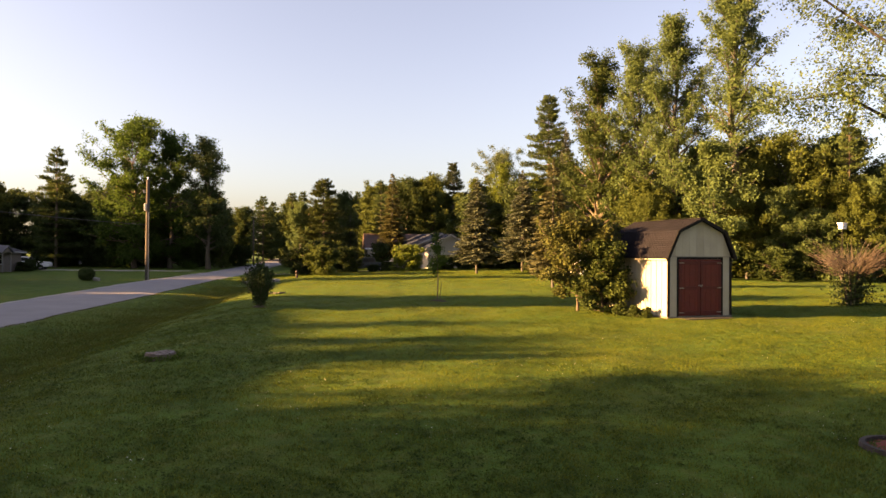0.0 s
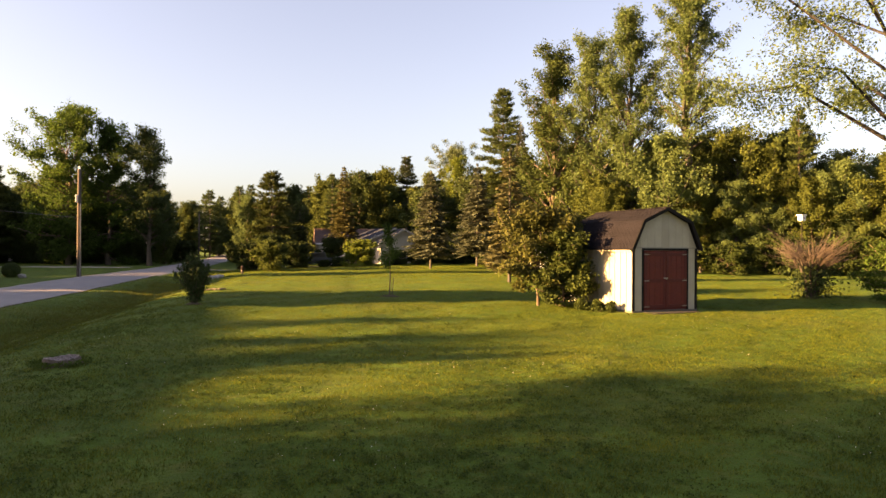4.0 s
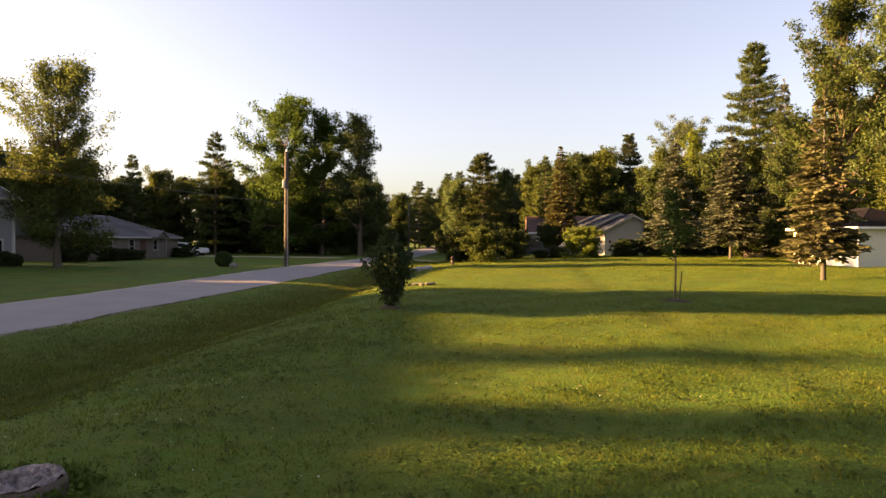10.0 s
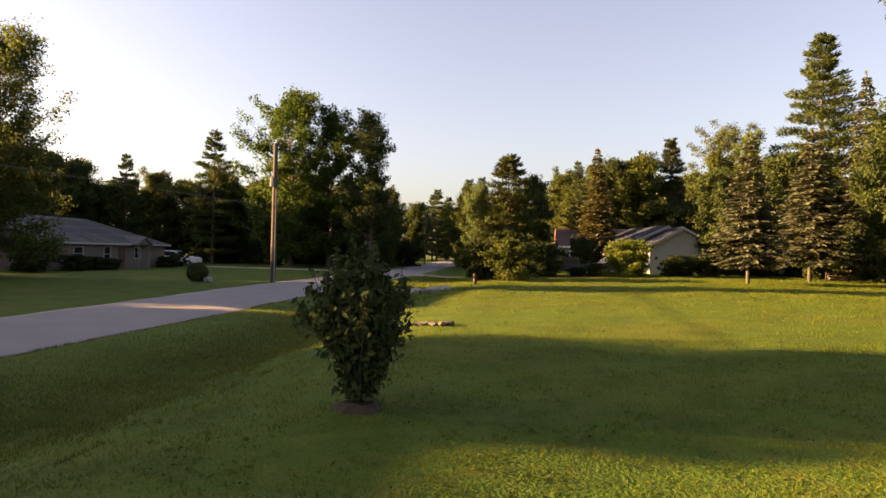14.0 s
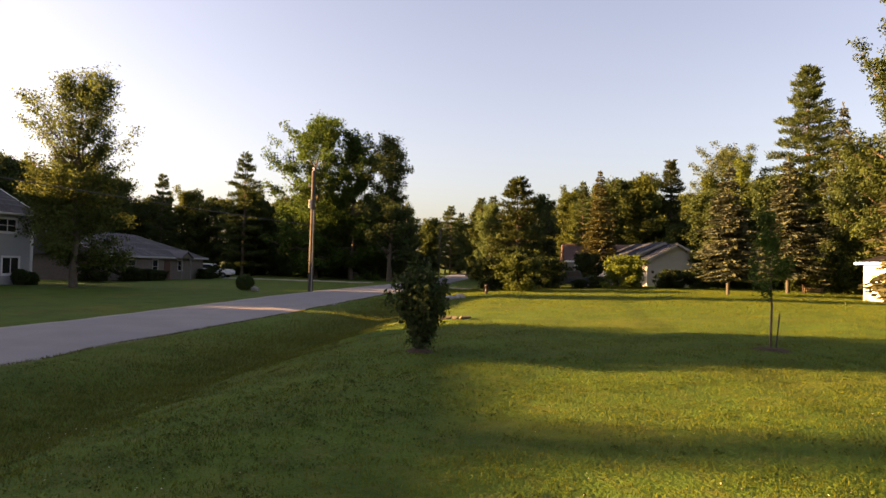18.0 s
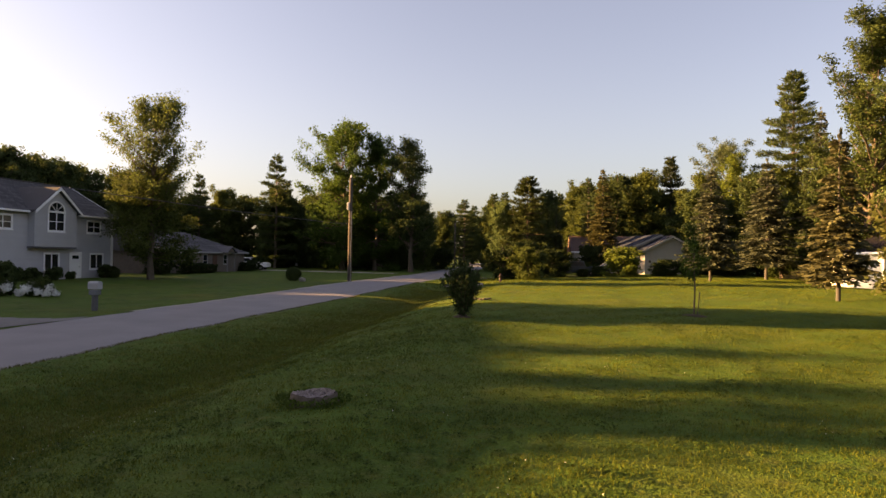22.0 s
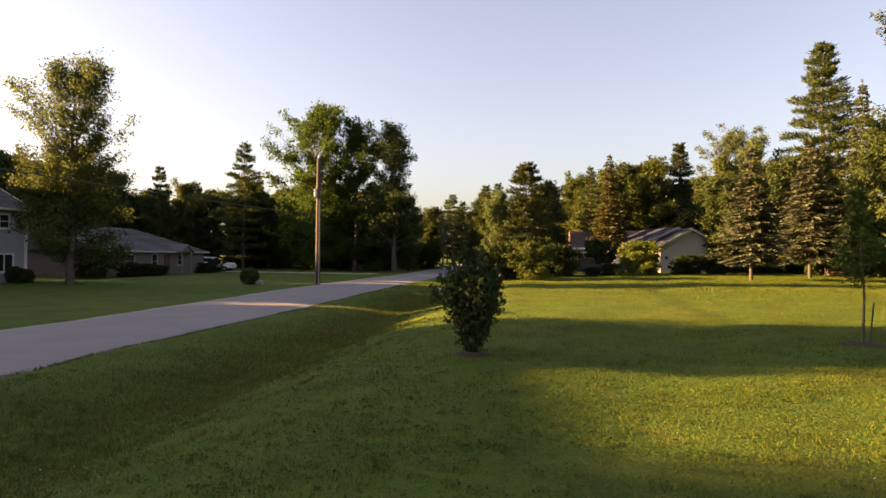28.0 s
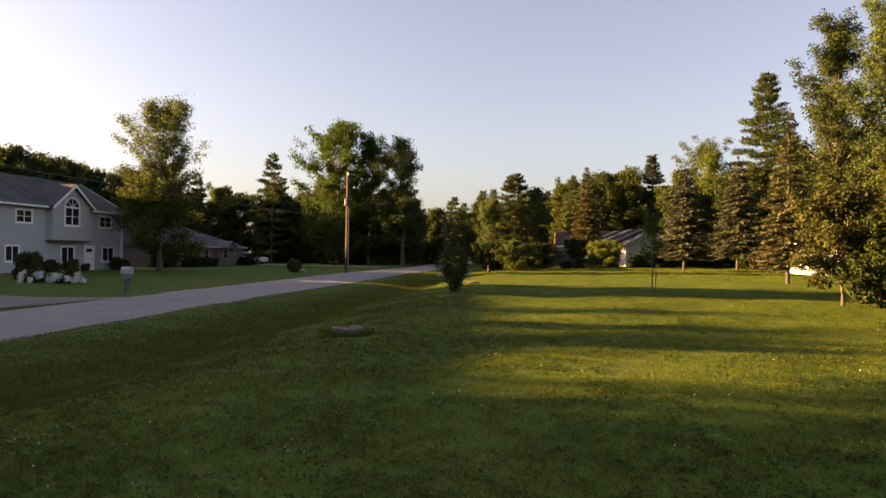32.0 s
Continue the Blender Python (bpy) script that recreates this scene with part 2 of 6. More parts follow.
# ---- trees ----
def branching(height, spread, leaf, bark, seed, crown_from=0.25, limbs=50, twigs=14, per=32, leaf_size=0.15, rise=(15, 55), shape="oval", bunch=0.28, droop=0.0, lean=0.0, arch=0.0, name="tree"):
    """A tapered trunk, rising limbs, twigs along each limb and leaves in bunches along the twigs."""
    rng = np.random.default_rng(seed)
    ob = new(name)
    verts, faces, pts, nor = [], [], [], []
    r0 = height * 0.016
    trunk = [Vector((lean * height * i / 8 + rng.normal() * 0.010 * height * (i > 0), rng.normal() * 0.010 * height * (i > 0), height * 0.95 * i / 8)) for i in range(9)]
    trunk[0].z = -0.25
    tube(verts, faces, trunk, [r0 * (1.45 if i == 0 else 1) * (1 - 0.9 * i / 8) for i in range(9)], 8)
    for i in range(limbs):
        g = (i + rng.uniform(0, 1)) / limbs
        f = crown_from + (0.96 - crown_from) * g
        j = min(int(f * 8), 7)
        p = trunk[j].lerp(trunk[j + 1], f * 8 - j)
        if shape == "oval":
            r = math.sin(math.pi * (0.20 + 0.72 * g)) ** 0.8
        elif shape == "plume":
            r = (0.55 + 0.45 * math.sin(math.pi * (0.1 + 0.75 * g))) * (1 - g) ** 0.2
        elif shape == "fan":
            r = 0.25 + 0.75 * math.sin(math.pi * min(1.0, 0.08 + 0.66 * g))
        else:
            r = 0.45 + 0.55 * math.sin(math.pi * min(1.0, 0.05 + 0.75 * g))
        reach = spread * r * rng.uniform(0.4, 1.15)
        q = i * 2.39996 + rng.normal() * 0.35
        e = radians(rise[0] + (rise[1] - rise[0]) * g + rng.normal() * 9)
        ln = min(reach / max(0.72, math.cos(e)), (height * 1.0 - p.z) / max(0.2, math.sin(e)) if e > 0 else 99) + 0.2
        d = Vector((math.cos(q) * math.cos(e), math.sin(q) * math.cos(e), math.sin(e)))
        mid = p + d * ln * 0.55 + Vector((0, 0, (arch - 0.07) * ln))
        end = p + d * ln - Vector((0, 0, arch * 0.9 * ln)) + Vector((rng.normal(), rng.normal(), rng.normal())) * 0.05 * ln
        rr = max(0.025, r0 * (1 - f) * 0.6)
        tube(verts, faces, [p, mid, end], [rr, rr * 0.6, 0.012], 4)
        size = rng.uniform(0.75, 1.3)
        for k in range(max(2, int(twigs * rng.uniform(0.7, 1.3) * min(1.25, 0.45 + reach / spread)))):
            s = rng.uniform(0.22, 1.0) ** 0.75
            at = p.lerp(mid, s / 0.55) if s < 0.55 else mid.lerp(end, (s - 0.55) / 0.45)
            w = Vector(rng.normal(size=3)).normalized()
            w = (d * 0.5 + w * 0.95 + Vector((0, 0, 0.35 - droop))).normalized()
            tl = spread * rng.uniform(0.10, 0.24) * (1.2 - 0.5 * s) * size
            if k % 5 == 0:
                tube(verts, faces, [at, at + w * tl], [0.02, 0.006], 3)
            m = int(per * rng.uniform(0.5, 1.5))
            a, wv = np.array(at), np.array(w)
            t = rng.uniform(0.05, 1.05, (m, 1)) ** 0.55
            pts.append(a + wv * tl * t + np.clip(rng.normal(size=(m, 3)), -1.6, 1.6) * bunch * np.array([1, 1, 0.75]))
            out = a + wv * tl - np.array(p)
            nor.append(np.repeat((out / (np.linalg.norm(out) + 1e-6) * 0.5 + np.array([0, 0, 0.45]))[None], m, 0))
    mesh_ob("trunk", verts, faces, bark, ob, smooth=True)
    pts = np.concatenate(pts)
    pts[:, 2] = np.maximum(pts[:, 2], 0.2)
    leaves_mesh("crown", pts, leaf_size, leaf, ob, rng, normals=np.concatenate(nor))
    return ob


def spruce(height, radius, needle, seed, bare=0.1, name="spruce", bark=None, rows=None, droop=0.35, dens=1.0):
    """A straight trunk with whorls of drooping boughs, each with side sprays of needles."""
    rng = np.random.default_rng(seed)
    ob = new(name)
    verts, faces = [], []
    tube(verts, faces, [(0, 0, -0.2), (0, 0, height * 0.5), (0, 0, height * 0.99)], [height * 0.014, height * 0.009, 0.02], 7)
    p0, p1 = [], []
    rows = rows or int(height * 3.0)
    for i in range(rows):
        f = min(0.985, max(0.0, (i + rng.uniform(-0.6, 0.6)) / rows))
        z = height * (bare + (1 - bare) * f)
        reach = radius * (1 - f) ** 0.85 * (0.80 + 0.20 * math.sin(i * 2.4)) * rng.uniform(0.88, 1.1) + 0.10
        if f < 0.10:
            reach *= 0.8 + 2 * f
        for j in range(int((17 + 15 * (1 - f)) * dens)):
            q = rng.uniform(0, 2 * math.pi)
            ln = reach * rng.uniform(0.6, 1.15)
            d = np.array([math.cos(q), math.sin(q), 0])
            side = np.array([-d[1], d[0], 0])
            base = np.array([0, 0, z + rng.uniform(-0.22, 0.22)])
            sag = droop * rng.uniform(0.5, 1.3)
            if ln > 0.9 and j % 3 == 0:
                tube(verts, faces, [tuple(base), tuple(base + d * ln * 0.6 - np.array([0, 0, sag * ln * 0.55]))], [0.025, 0.01], 3)
            steps = max(3, int(ln * 8))
            for s in range(steps):
                g = (s + rng.uniform(0.2, 1)) / steps
                if g < 0.25:
                    continue
                at = base + d * ln * g + np.array([0, 0, -sag * ln * (g - 0.35 * g * g)])
                sp = 0.24 + 0.30 * (1 - g) * min(1.6, ln)
                for e in (-1, 1):
                    p0.append(at)
                    p1.append(at + d * sp * 0.75 + side * e * sp * rng.uniform(0.4, 1.0) + np.array([0, 0, rng.uniform(-0.42, 0.04) * sp]))
    for s in range(14):
        z = height * rng.uniform(0.95, 1.0)
        p0.append(np.array([0, 0, z]))
        q = rng.uniform(0, 6.28)
        p1.append(np.array([math.cos(q) * 0.12, math.sin(q) * 0.12, z + 0.35]))
    mesh_ob("trunk", verts, faces, bark or BARK_PALE, ob, smooth=True)
    strips_mesh("foliage", np.array(p0), np.array(p1), 0.075, needle, ob, rng)
    return ob


def white_pine(height, radius, needle, seed, bare=0.2, name="pine", gap=0.85, fill=1.0):
    """A tall pine: whorls of uneven level limbs, each carrying flat pads of needles with gaps between the whorls."""
    rng = np.random.default_rng(seed)
    ob = new(name)
    verts, faces, pts, up = [], [], [], []
    tube(verts, faces, [(0, 0, -0.2), (0.08, 0, height * 0.5), (0, 0.06, height * 0.985)], [height * 0.014, height * 0.009, 0.02], 7)
    z = height * bare
    while z < height * 0.97:
        f = (z / height - bare) / (1 - bare)
        n = int(rng.integers(5, 8))
        turn = rng.uniform(0, 6.28)
        for j in range(n):
            q = turn + j * 2 * math.pi / n + rng.normal() * 0.2
            ln = radius * min(1.0, 0.6 + 1.3 * f) * (1 - f) ** 0.85 * rng.uniform(0.45, 1.2) + 0.12
            d = np.array([math.cos(q), math.sin(q), 0.0])
            side = np.array([-d[1], d[0], 0.0])
            rise = rng.uniform(-0.10, 0.25) + 1.1 * max(0, f - 0.6)
            base = np.array([0, 0, z + rng.normal() * 0.12])
            end = base + d * ln + np.array([0, 0, ln * rise])
            tube(verts, faces, [tuple(base), tuple(base * 0.4 + end * 0.6 - np.array([0, 0, 0.05 * ln])), tuple(end)], [0.045, 0.028, 0.008], 3)
            m = int((24 + 80 * ln) * fill)
            g = rng.uniform(0.22, 1.05, (m, 1)) ** 0.8
            wide = (0.10 + 0.26 * ln * np.sin(np.clip(g, 0, 1) * 2.6)) * rng.normal(size=(m, 1)) * 0.6
            at = base * (1 - g) + end * g + side * wide + np.array([0, 0, 1.0]) * rng.normal(size=(m, 1)) * 0.09
            pts.append(at)
            up.append(d * 0.7 + side * np.sign(wide) * 0.5 + np.array([0, 0, 0.5]) + rng.normal(size=(m, 3)) * 0.35)
        z += gap * rng.uniform(0.75, 1.25) * (1 - 0.45 * f)
    mesh_ob("trunk", verts, faces, BARK, ob, smooth=True)
    pts, up = np.concatenate(pts), np.concatenate(up)
    strips_mesh("foliage", pts, pts + up * rng.uniform(0.18, 0.42, (len(pts), 1)), 0.05, needle, ob, rng)
    return ob


def shrub(height, radius, leaf, seed, count=5000, leaf_size=0.12, stems=9, name="shrub", bark=None, flare=1.0, base=0.15, label=""):
    """Several stems from one stool with leaves all round in uneven lumps."""
    rng = np.random.default_rng(seed)
    ob = new(name)
    verts, faces, tips = [], [], []
    for i in range(stems * 4):
        q, r = rng.uniform(0, 6.28), rng.uniform(0, 1) ** 0.5
        zz = rng.uniform(base, 0.93)
        w = radius * (math.sin(math.pi * min(1.0, 0.16 + 0.80 * zz)) ** 0.55) * (0.55 + 0.45 * flare * zz)
        tip = Vector((math.cos(q) * w * r * 0.85, math.sin(q) * w * r * 0.85, zz * height))
        tips.append(tuple(tip))
        if i % 2 == 0:
            foot = Vector((math.cos(q) * radius * 0.12, math.sin(q) * radius * 0.12, -0.1))
            tube(verts, faces, [foot, foot.lerp(tip, 0.5) + Vector((0, 0, 0.1 * height)), tip], [0.03, 0.022, 0.008], 4)
    mesh_ob("trunk", verts, faces, bark or BARK, ob, smooth=True)
    tips = np.array(tips)
    pick = rng.integers(0, len(tips), count)
    d = rng.normal(size=(count, 3))
    d /= np.linalg.norm(d, axis=1)[:, None]
    pts = tips[pick] + d * radius * 0.33 * rng.uniform(0.3, 1, (count, 1)) ** 0.4
    pts[:, 2] = np.abs(pts[:, 2] - 0.03) + 0.03
    leaves_mesh("foliage", pts, leaf_size, leaf, ob, rng, normals=d * 0.6)
    return ob


def upright_bush(height, radius, leaf, seed, stems=60, count=9000, leaf_size=0.06, narrow=0.22, name="shrub", start=0.62, loose=0.21):
    """A bush of arching stems from a narrow foot, with leaves in sprigs along them and loose shoots at the top."""
    rng = np.random.default_rng(seed)
    ob = new(name)
    verts, faces, pts, nor = [], [], [], []
    for i in range(stems):
        q = i * 2.39996 + rng.normal() * 0.2
        r = ((i + 0.5) / stems) ** 0.5
        top = height * (1.0 - 0.26 * r ** 2.2) * rng.uniform(0.86, 1.03)
        d = np.array([math.cos(q), math.sin(q), 0.0])
        foot = d * radius * narrow * 0.5 * r
        low = d * radius * r * (narrow + 0.28) + np.array([0, 0, top * 0.40])
        mid = d * radius * r * rng.uniform(0.85, 1.05) + np.array([0, 0, top * 0.70])
        end = d * radius * r * rng.uniform(0.7, 1.25) + np.array([0, 0, top]) + rng.normal(size=3) * radius * 0.12
        path = [foot - np.array([0, 0, 0.08]), low, mid, end]
        tube(verts, faces, [tuple(p) for p in path], [0.016, 0.012, 0.008, 0.003], 4)
        m = count // stems
        f = np.sort(rng.uniform(start, 3.02, m) if r > 0.45 else rng.uniform(max(start, 0.9), 3.03, m))
        f = np.floor(f * 9) / 9 * 0.6 + f * 0.4
        k = np.clip(f.astype(int), 0, 2)
        path = np.array(path)
        on = path[k] + (path[k + 1] - path[k]) * (f - k)[:, None]
        away = rng.normal(size=(m, 3))
        away /= np.linalg.norm(away, axis=1)[:, None]
        spread = radius * loose * np.clip(3.25 - f, 0.2, 1.0)[:, None] * rng.uniform(0.15, 1.0, (m, 1))
        pts.append(on + away * spread * np.array([1, 1, 0.8]))
        nor.append(away * 0.5 + d * 0.3 + np.array([0, 0, 0.35]))
    mesh_ob("trunk", verts, faces, BARK, ob, smooth=True)
    p = np.concatenate(pts)
    p[:, 2] = np.abs(p[:, 2] - 0.03) + 0.03
    leaves_mesh("foliage", p, leaf_size, leaf, ob, rng, aspect=1.9, normals=np.concatenate(nor))
    return ob


def ball_shrub(height, radius, leaf, seed):
    """A clipped ball of small leaves on a short stem."""
    rng = np.random.default_rng(seed)
    ob = new("shrub")
    verts, faces = [], []
    tube(verts, faces, [(0, 0, -0.1), (0.02, 0, height * 0.3), (0, 0, height * 0.6)], [0.05, 0.04, 0.02], 6)
    for i in range(14):
        q, e = i * 2.4, rng.uniform(0.2, 1.2)
        tube(verts, faces, [(0, 0, height * 0.3), (math.cos(q) * radius * 0.8 * math.cos(e), math.sin(q) * radius * 0.8 * math.cos(e), height * 0.45 + radius * 0.7 * math.sin(e))], [0.015, 0.005], 3)
    mesh_ob("trunk", verts, faces, BARK, ob, smooth=True)
    d = rng.normal(size=(7000, 3))
    d /= np.linalg.norm(d, axis=1)[:, None]
    lump = 1 + 0.05 * np.sin(d[:, 0] * 5 + 1) * np.sin(d[:, 1] * 6) + rng.normal(0, 0.02, 7000)
    p = d * (radius * lump * rng.uniform(0.7, 1.0, 7000) ** 0.3)[:, None] * np.array([1, 1, height / radius / 2.05])
    p[:, 2] += height * 0.5
    leaves_mesh("foliage", np.maximum(p, (-9, -9, 0.03)), 0.05, leaf, ob, rng, normals=d)
    return ob


# ---- ground ----
def step(a, b, x):
    t = np.clip((x - a) / (b - a), 0, 1)
    return t * t * (3 - 2 * t)


def road_mid(y):
    return -14.2 - 0.00042 * np.clip(y - 40, 0, 400) ** 2


def height(x, y):
    """The ground's height: lawn, ditch, road bank, and the lawn across the road."""
    u = x - (road_mid(y) + 14.2)
    z = 0.0075 * np.clip(y - 8, 0, 24) + 0.05 * step(18, 26, y) * step(60, 40, y)
    z = z + 0.0085 * np.clip(y - 32, 0, 45) * step(-5, 13, u) + 0.004 * np.clip(y - 78, 0, 120)
    near = 1 - 0.62 * step(32, 60, y)
    z = z - 0.30 * near * step(-3.2, -6.2, u) - 0.52 * near * step(-5.3, -8.0, u) + 0.36 * near * step(-7.6, -11.3, u)
    return z - 0.04 * step(-17.0, -18.5, u) + 0.20 * near * step(-19.0, -36.0, u)


def ground_at(x, y):
    return float(height(np.float64(x), np.float64(y)))


def lawn_material():
    m = bpy.data.materials.new("lawn_grass")
    m.use_nodes = True
    n, k = m.node_tree.nodes, m.node_tree.links
    b = n["Principled BSDF"]
    co = n.new("ShaderNodeTexCoord")
    col = None
    for sc, det, lo, hi, colour in ((0.22, 5, 0.48, 0.72, (0.112, 0.103, 0.021)), (0.9, 6, 0.46, 0.66, (0.027, 0.062, 0.009)), (3.5, 5, 0.50, 0.70, (0.098, 0.100, 0.022)), (14, 6, 0.35, 0.75, (0.062, 0.107, 0.015)), (55, 4, 0.5, 0.8, (0.033, 0.050, 0.010))):
        t = n.new("ShaderNodeTexNoise")
        t.inputs["Scale"].default_value, t.inputs["Detail"].default_value = sc, det
        k.new(co.outputs["Object"], t.inputs["Vector"])
        r = n.new("ShaderNodeMapRange")
        r.inputs["From Min"].default_value, r.inputs["From Max"].default_value = lo, hi
        r.inputs["To Max"].default_value = 0.75
        k.new(t.outputs["Fac"], r.inputs["Value"])
        x = n.new("ShaderNodeMix")
        x.data_type = "RGBA"
        k.new(r.outputs[0], x.inputs["Factor"])
        if col is None:
            x.inputs["A"].default_value = (0.055, 0.108, 0.014, 1)
        else:
            k.new(col, x.inputs["A"])
        x.inputs["B"].default_value = (*colour, 1)
        col = x.outputs["Result"]
    k.new(col, b.inputs["Base Color"])
    b.inputs["Roughness"].default_value = 0.9
    b.inputs["Specular IOR Level"].default_value = 0.1
    t = n.new("ShaderNodeTexNoise")
    t.inputs["Scale"].default_value, t.inputs["Detail"].default_value = 24, 8
    k.new(co.outputs["Object"], t.inputs["Vector"])
    bp = n.new("ShaderNodeBump")
    bp.inputs["Strength"].default_value, bp.inputs["Distance"].default_value = 0.9, 0.06
    k.new(t.outputs["Fac"], bp.inputs["Height"])
    k.new(bp.outputs[0], b.inputs["Normal"])
    return m


LAWN = lawn_material()
ASPHALT = mat("old_asphalt", (0.215, 0.205, 0.21), (0.15, 0.143, 0.148), rough=0.9, scale=0.7, fine=60, bump=0.35, dist=0.01)
GRAVEL = mat("gravel", (0.34, 0.31, 0.27), (0.18, 0.16, 0.13), rough=0.95, scale=3, fine=45, bump=0.8)


def sheet(name, xs, ys, z, material, label, category="ground"):
    xx, yy = np.meshgrid(xs, ys)
    zz = z(xx, yy)
    v = np.stack([xx, yy, zz], -1).reshape(-1, 3)
    nx = len(xs)
    f = [(j * nx + i, j * nx + i + 1, (j + 1) * nx + i + 1, (j + 1) * nx + i) for j in range(len(ys) - 1) for i in range(nx - 1)]
    ob = mesh_ob(name, [tuple(p) for p in v], f, material, smooth=True)
    return tagged(ob, label, category, kind="structure")


def spaced(*runs):
    return np.unique(np.round(np.concatenate([np.arange(a, b, s) for a, b, s in runs]), 3))


def lumps(x, y):
    return 0.025 * np.sin(0.9 * x + 0.4 * y) * np.sin(0.55 * y - 0.35 * x) + 0.015 * np.sin(2.1 * x - 1.3 * y)


def ground_z(x, y):
    u = x - (road_mid(y) + 14.2)
    road = step(-11.2, -11.7, u) * step(-17.6, -17.1, u)
    near = step(400, 250, np.abs(x)) * step(500, 300, np.abs(y))
    return (height(x, y) + lumps(x, y) * (1 - road) - 0.05 * road) * near


sheet("ground", spaced((-3000, -400, 200), (-400, -60, 20), (-60, -22, 1.0), (-22, 12, 0.35), (12, 60, 1.0), (60, 400, 20), (400, 3001, 200)),
      spaced((-3000, -400, 200), (-400, -20, 20), (-20, 70, 0.8), (70, 130, 2.0), (130, 400, 15), (400, 3001, 200)), ground_z, LAWN, "mown green lawn with a shallow roadside ditch, patchy and yellowing")


def build_road():
    ys = spaced((-80, 200, 1.5))
    v, f = [], []
    n = 9
    rng = np.random.default_rng(5)
    for y in ys:
        mid = float(road_mid(y))
        for i in range(n):
            a = -2.50 + 5.3 * i / (n - 1)
            if i in (0, n - 1):
                a += rng.normal() * 0.06
            zz = ground_at(mid - 2.0, y) + 0.055 - 0.010 * abs(a)
            if i in (0, n - 1):
                zz -= 0.06
            v.append((mid + a, y, zz))
    for j in range(len(ys) - 1):
        for i in range(n - 1):
            f.append((j * n + i, j * n + i + 1, (j + 1) * n + i + 1, (j + 1) * n + i))
    tagged(mesh_ob("road", v, f, ASPHALT, smooth=True), "worn pale grey asphalt village road", "road", kind="structure")


build_road()

# ---- shed ----
WHITE_SIDING = mat("cream_painted_siding", (0.42, 0.375, 0.285), (0.33, 0.29, 0.215), rough=0.7, scale=2.5, fine=30, bump=0.15, objrand=0.25)
DARK_TRIM = mat("dark_brown_trim", (0.014, 0.011, 0.010), (0.008, 0.007, 0.006), rough=0.7, spec=0.15)
BARN_RED = mat("barn_red_paint", (0.15, 0.024, 0.015), (0.10, 0.018, 0.012), rough=0.6, scale=3, fine=25, bump=0.15)
BARN_RED_DARK = mat("barn_red_trim", (0.11, 0.018, 0.012), (0.08, 0.014, 0.010), rough=0.6)
SHINGLE = mat("brown_shingle", (0.0150, 0.0138, 0.0175), (0.0095, 0.0088, 0.0112), rough=0.98, scale=1.2, fine=50, bump=0.6, objrand=0.25, island=0.18, spec=0.05)
STEEL = mat("worn_steel", (0.35, 0.34, 0.33), (0.2, 0.19, 0.18), rough=0.45, metal=0.9, bump=0.05)
CONCRETE = mat("concrete", (0.36, 0.34, 0.31), (0.25, 0.23, 0.21), rough=0.9, scale=2, fine=35, bump=0.3)


def shingled(parent, a, b, c, d, material, courses, tabs, name="shingle_course", seed=1):
    """Overlapping courses of shingle tabs on the slope a b (eave) to d c (ridge); each course is one piece."""
    rng = np.random.default_rng(seed)
    a, b, c, d = (Vector(p) for p in (a, b, c, d))
    nrm = (b - a).cross(d - a).normalized()
    if nrm.z < 0:
        nrm = -nrm
    for i in range(courses):
        verts, faces = [], []
        f0, f1 = i / courses, min(1.0, (i + 1.08) / courses)
        l0, r0, l1, r1 = a.lerp(d, f0), b.lerp(c, f0), a.lerp(d, f1), b.lerp(c, f1)
        for j in range(tabs + 1):
            u0, u1 = max(0, (j - 0.5 * (i % 2)) / tabs), min(1, (j + 1 - 0.5 * (i % 2)) / tabs)
            if u1 - u0 < 0.01:
                continue
            g = 0.06 / tabs
            k = len(verts)
            lift = 0.014 + rng.uniform(0, 0.005)
            drop = (l1 - l0) * rng.uniform(0, 0.05)
            p = [l0.lerp(r0, u0 + g) + nrm * lift - drop, l0.lerp(r0, u1 - g) + nrm * lift - drop, l1.lerp(r1, u1 - g) + nrm * 0.006, l1.lerp(r1, u0 + g) + nrm * 0.006,
                 l0.lerp(r0, u0 + g) - drop, l0.lerp(r0, u1 - g) - drop]
            verts += [tuple(q) for q in p]
            faces += [(k, k + 1, k + 2, k + 3), (k + 4, k + 5, k + 1, k), (k + 4, k, k + 3), (k + 5, k + 2, k + 1)]
        mesh_ob(name, verts, faces, material, parent)


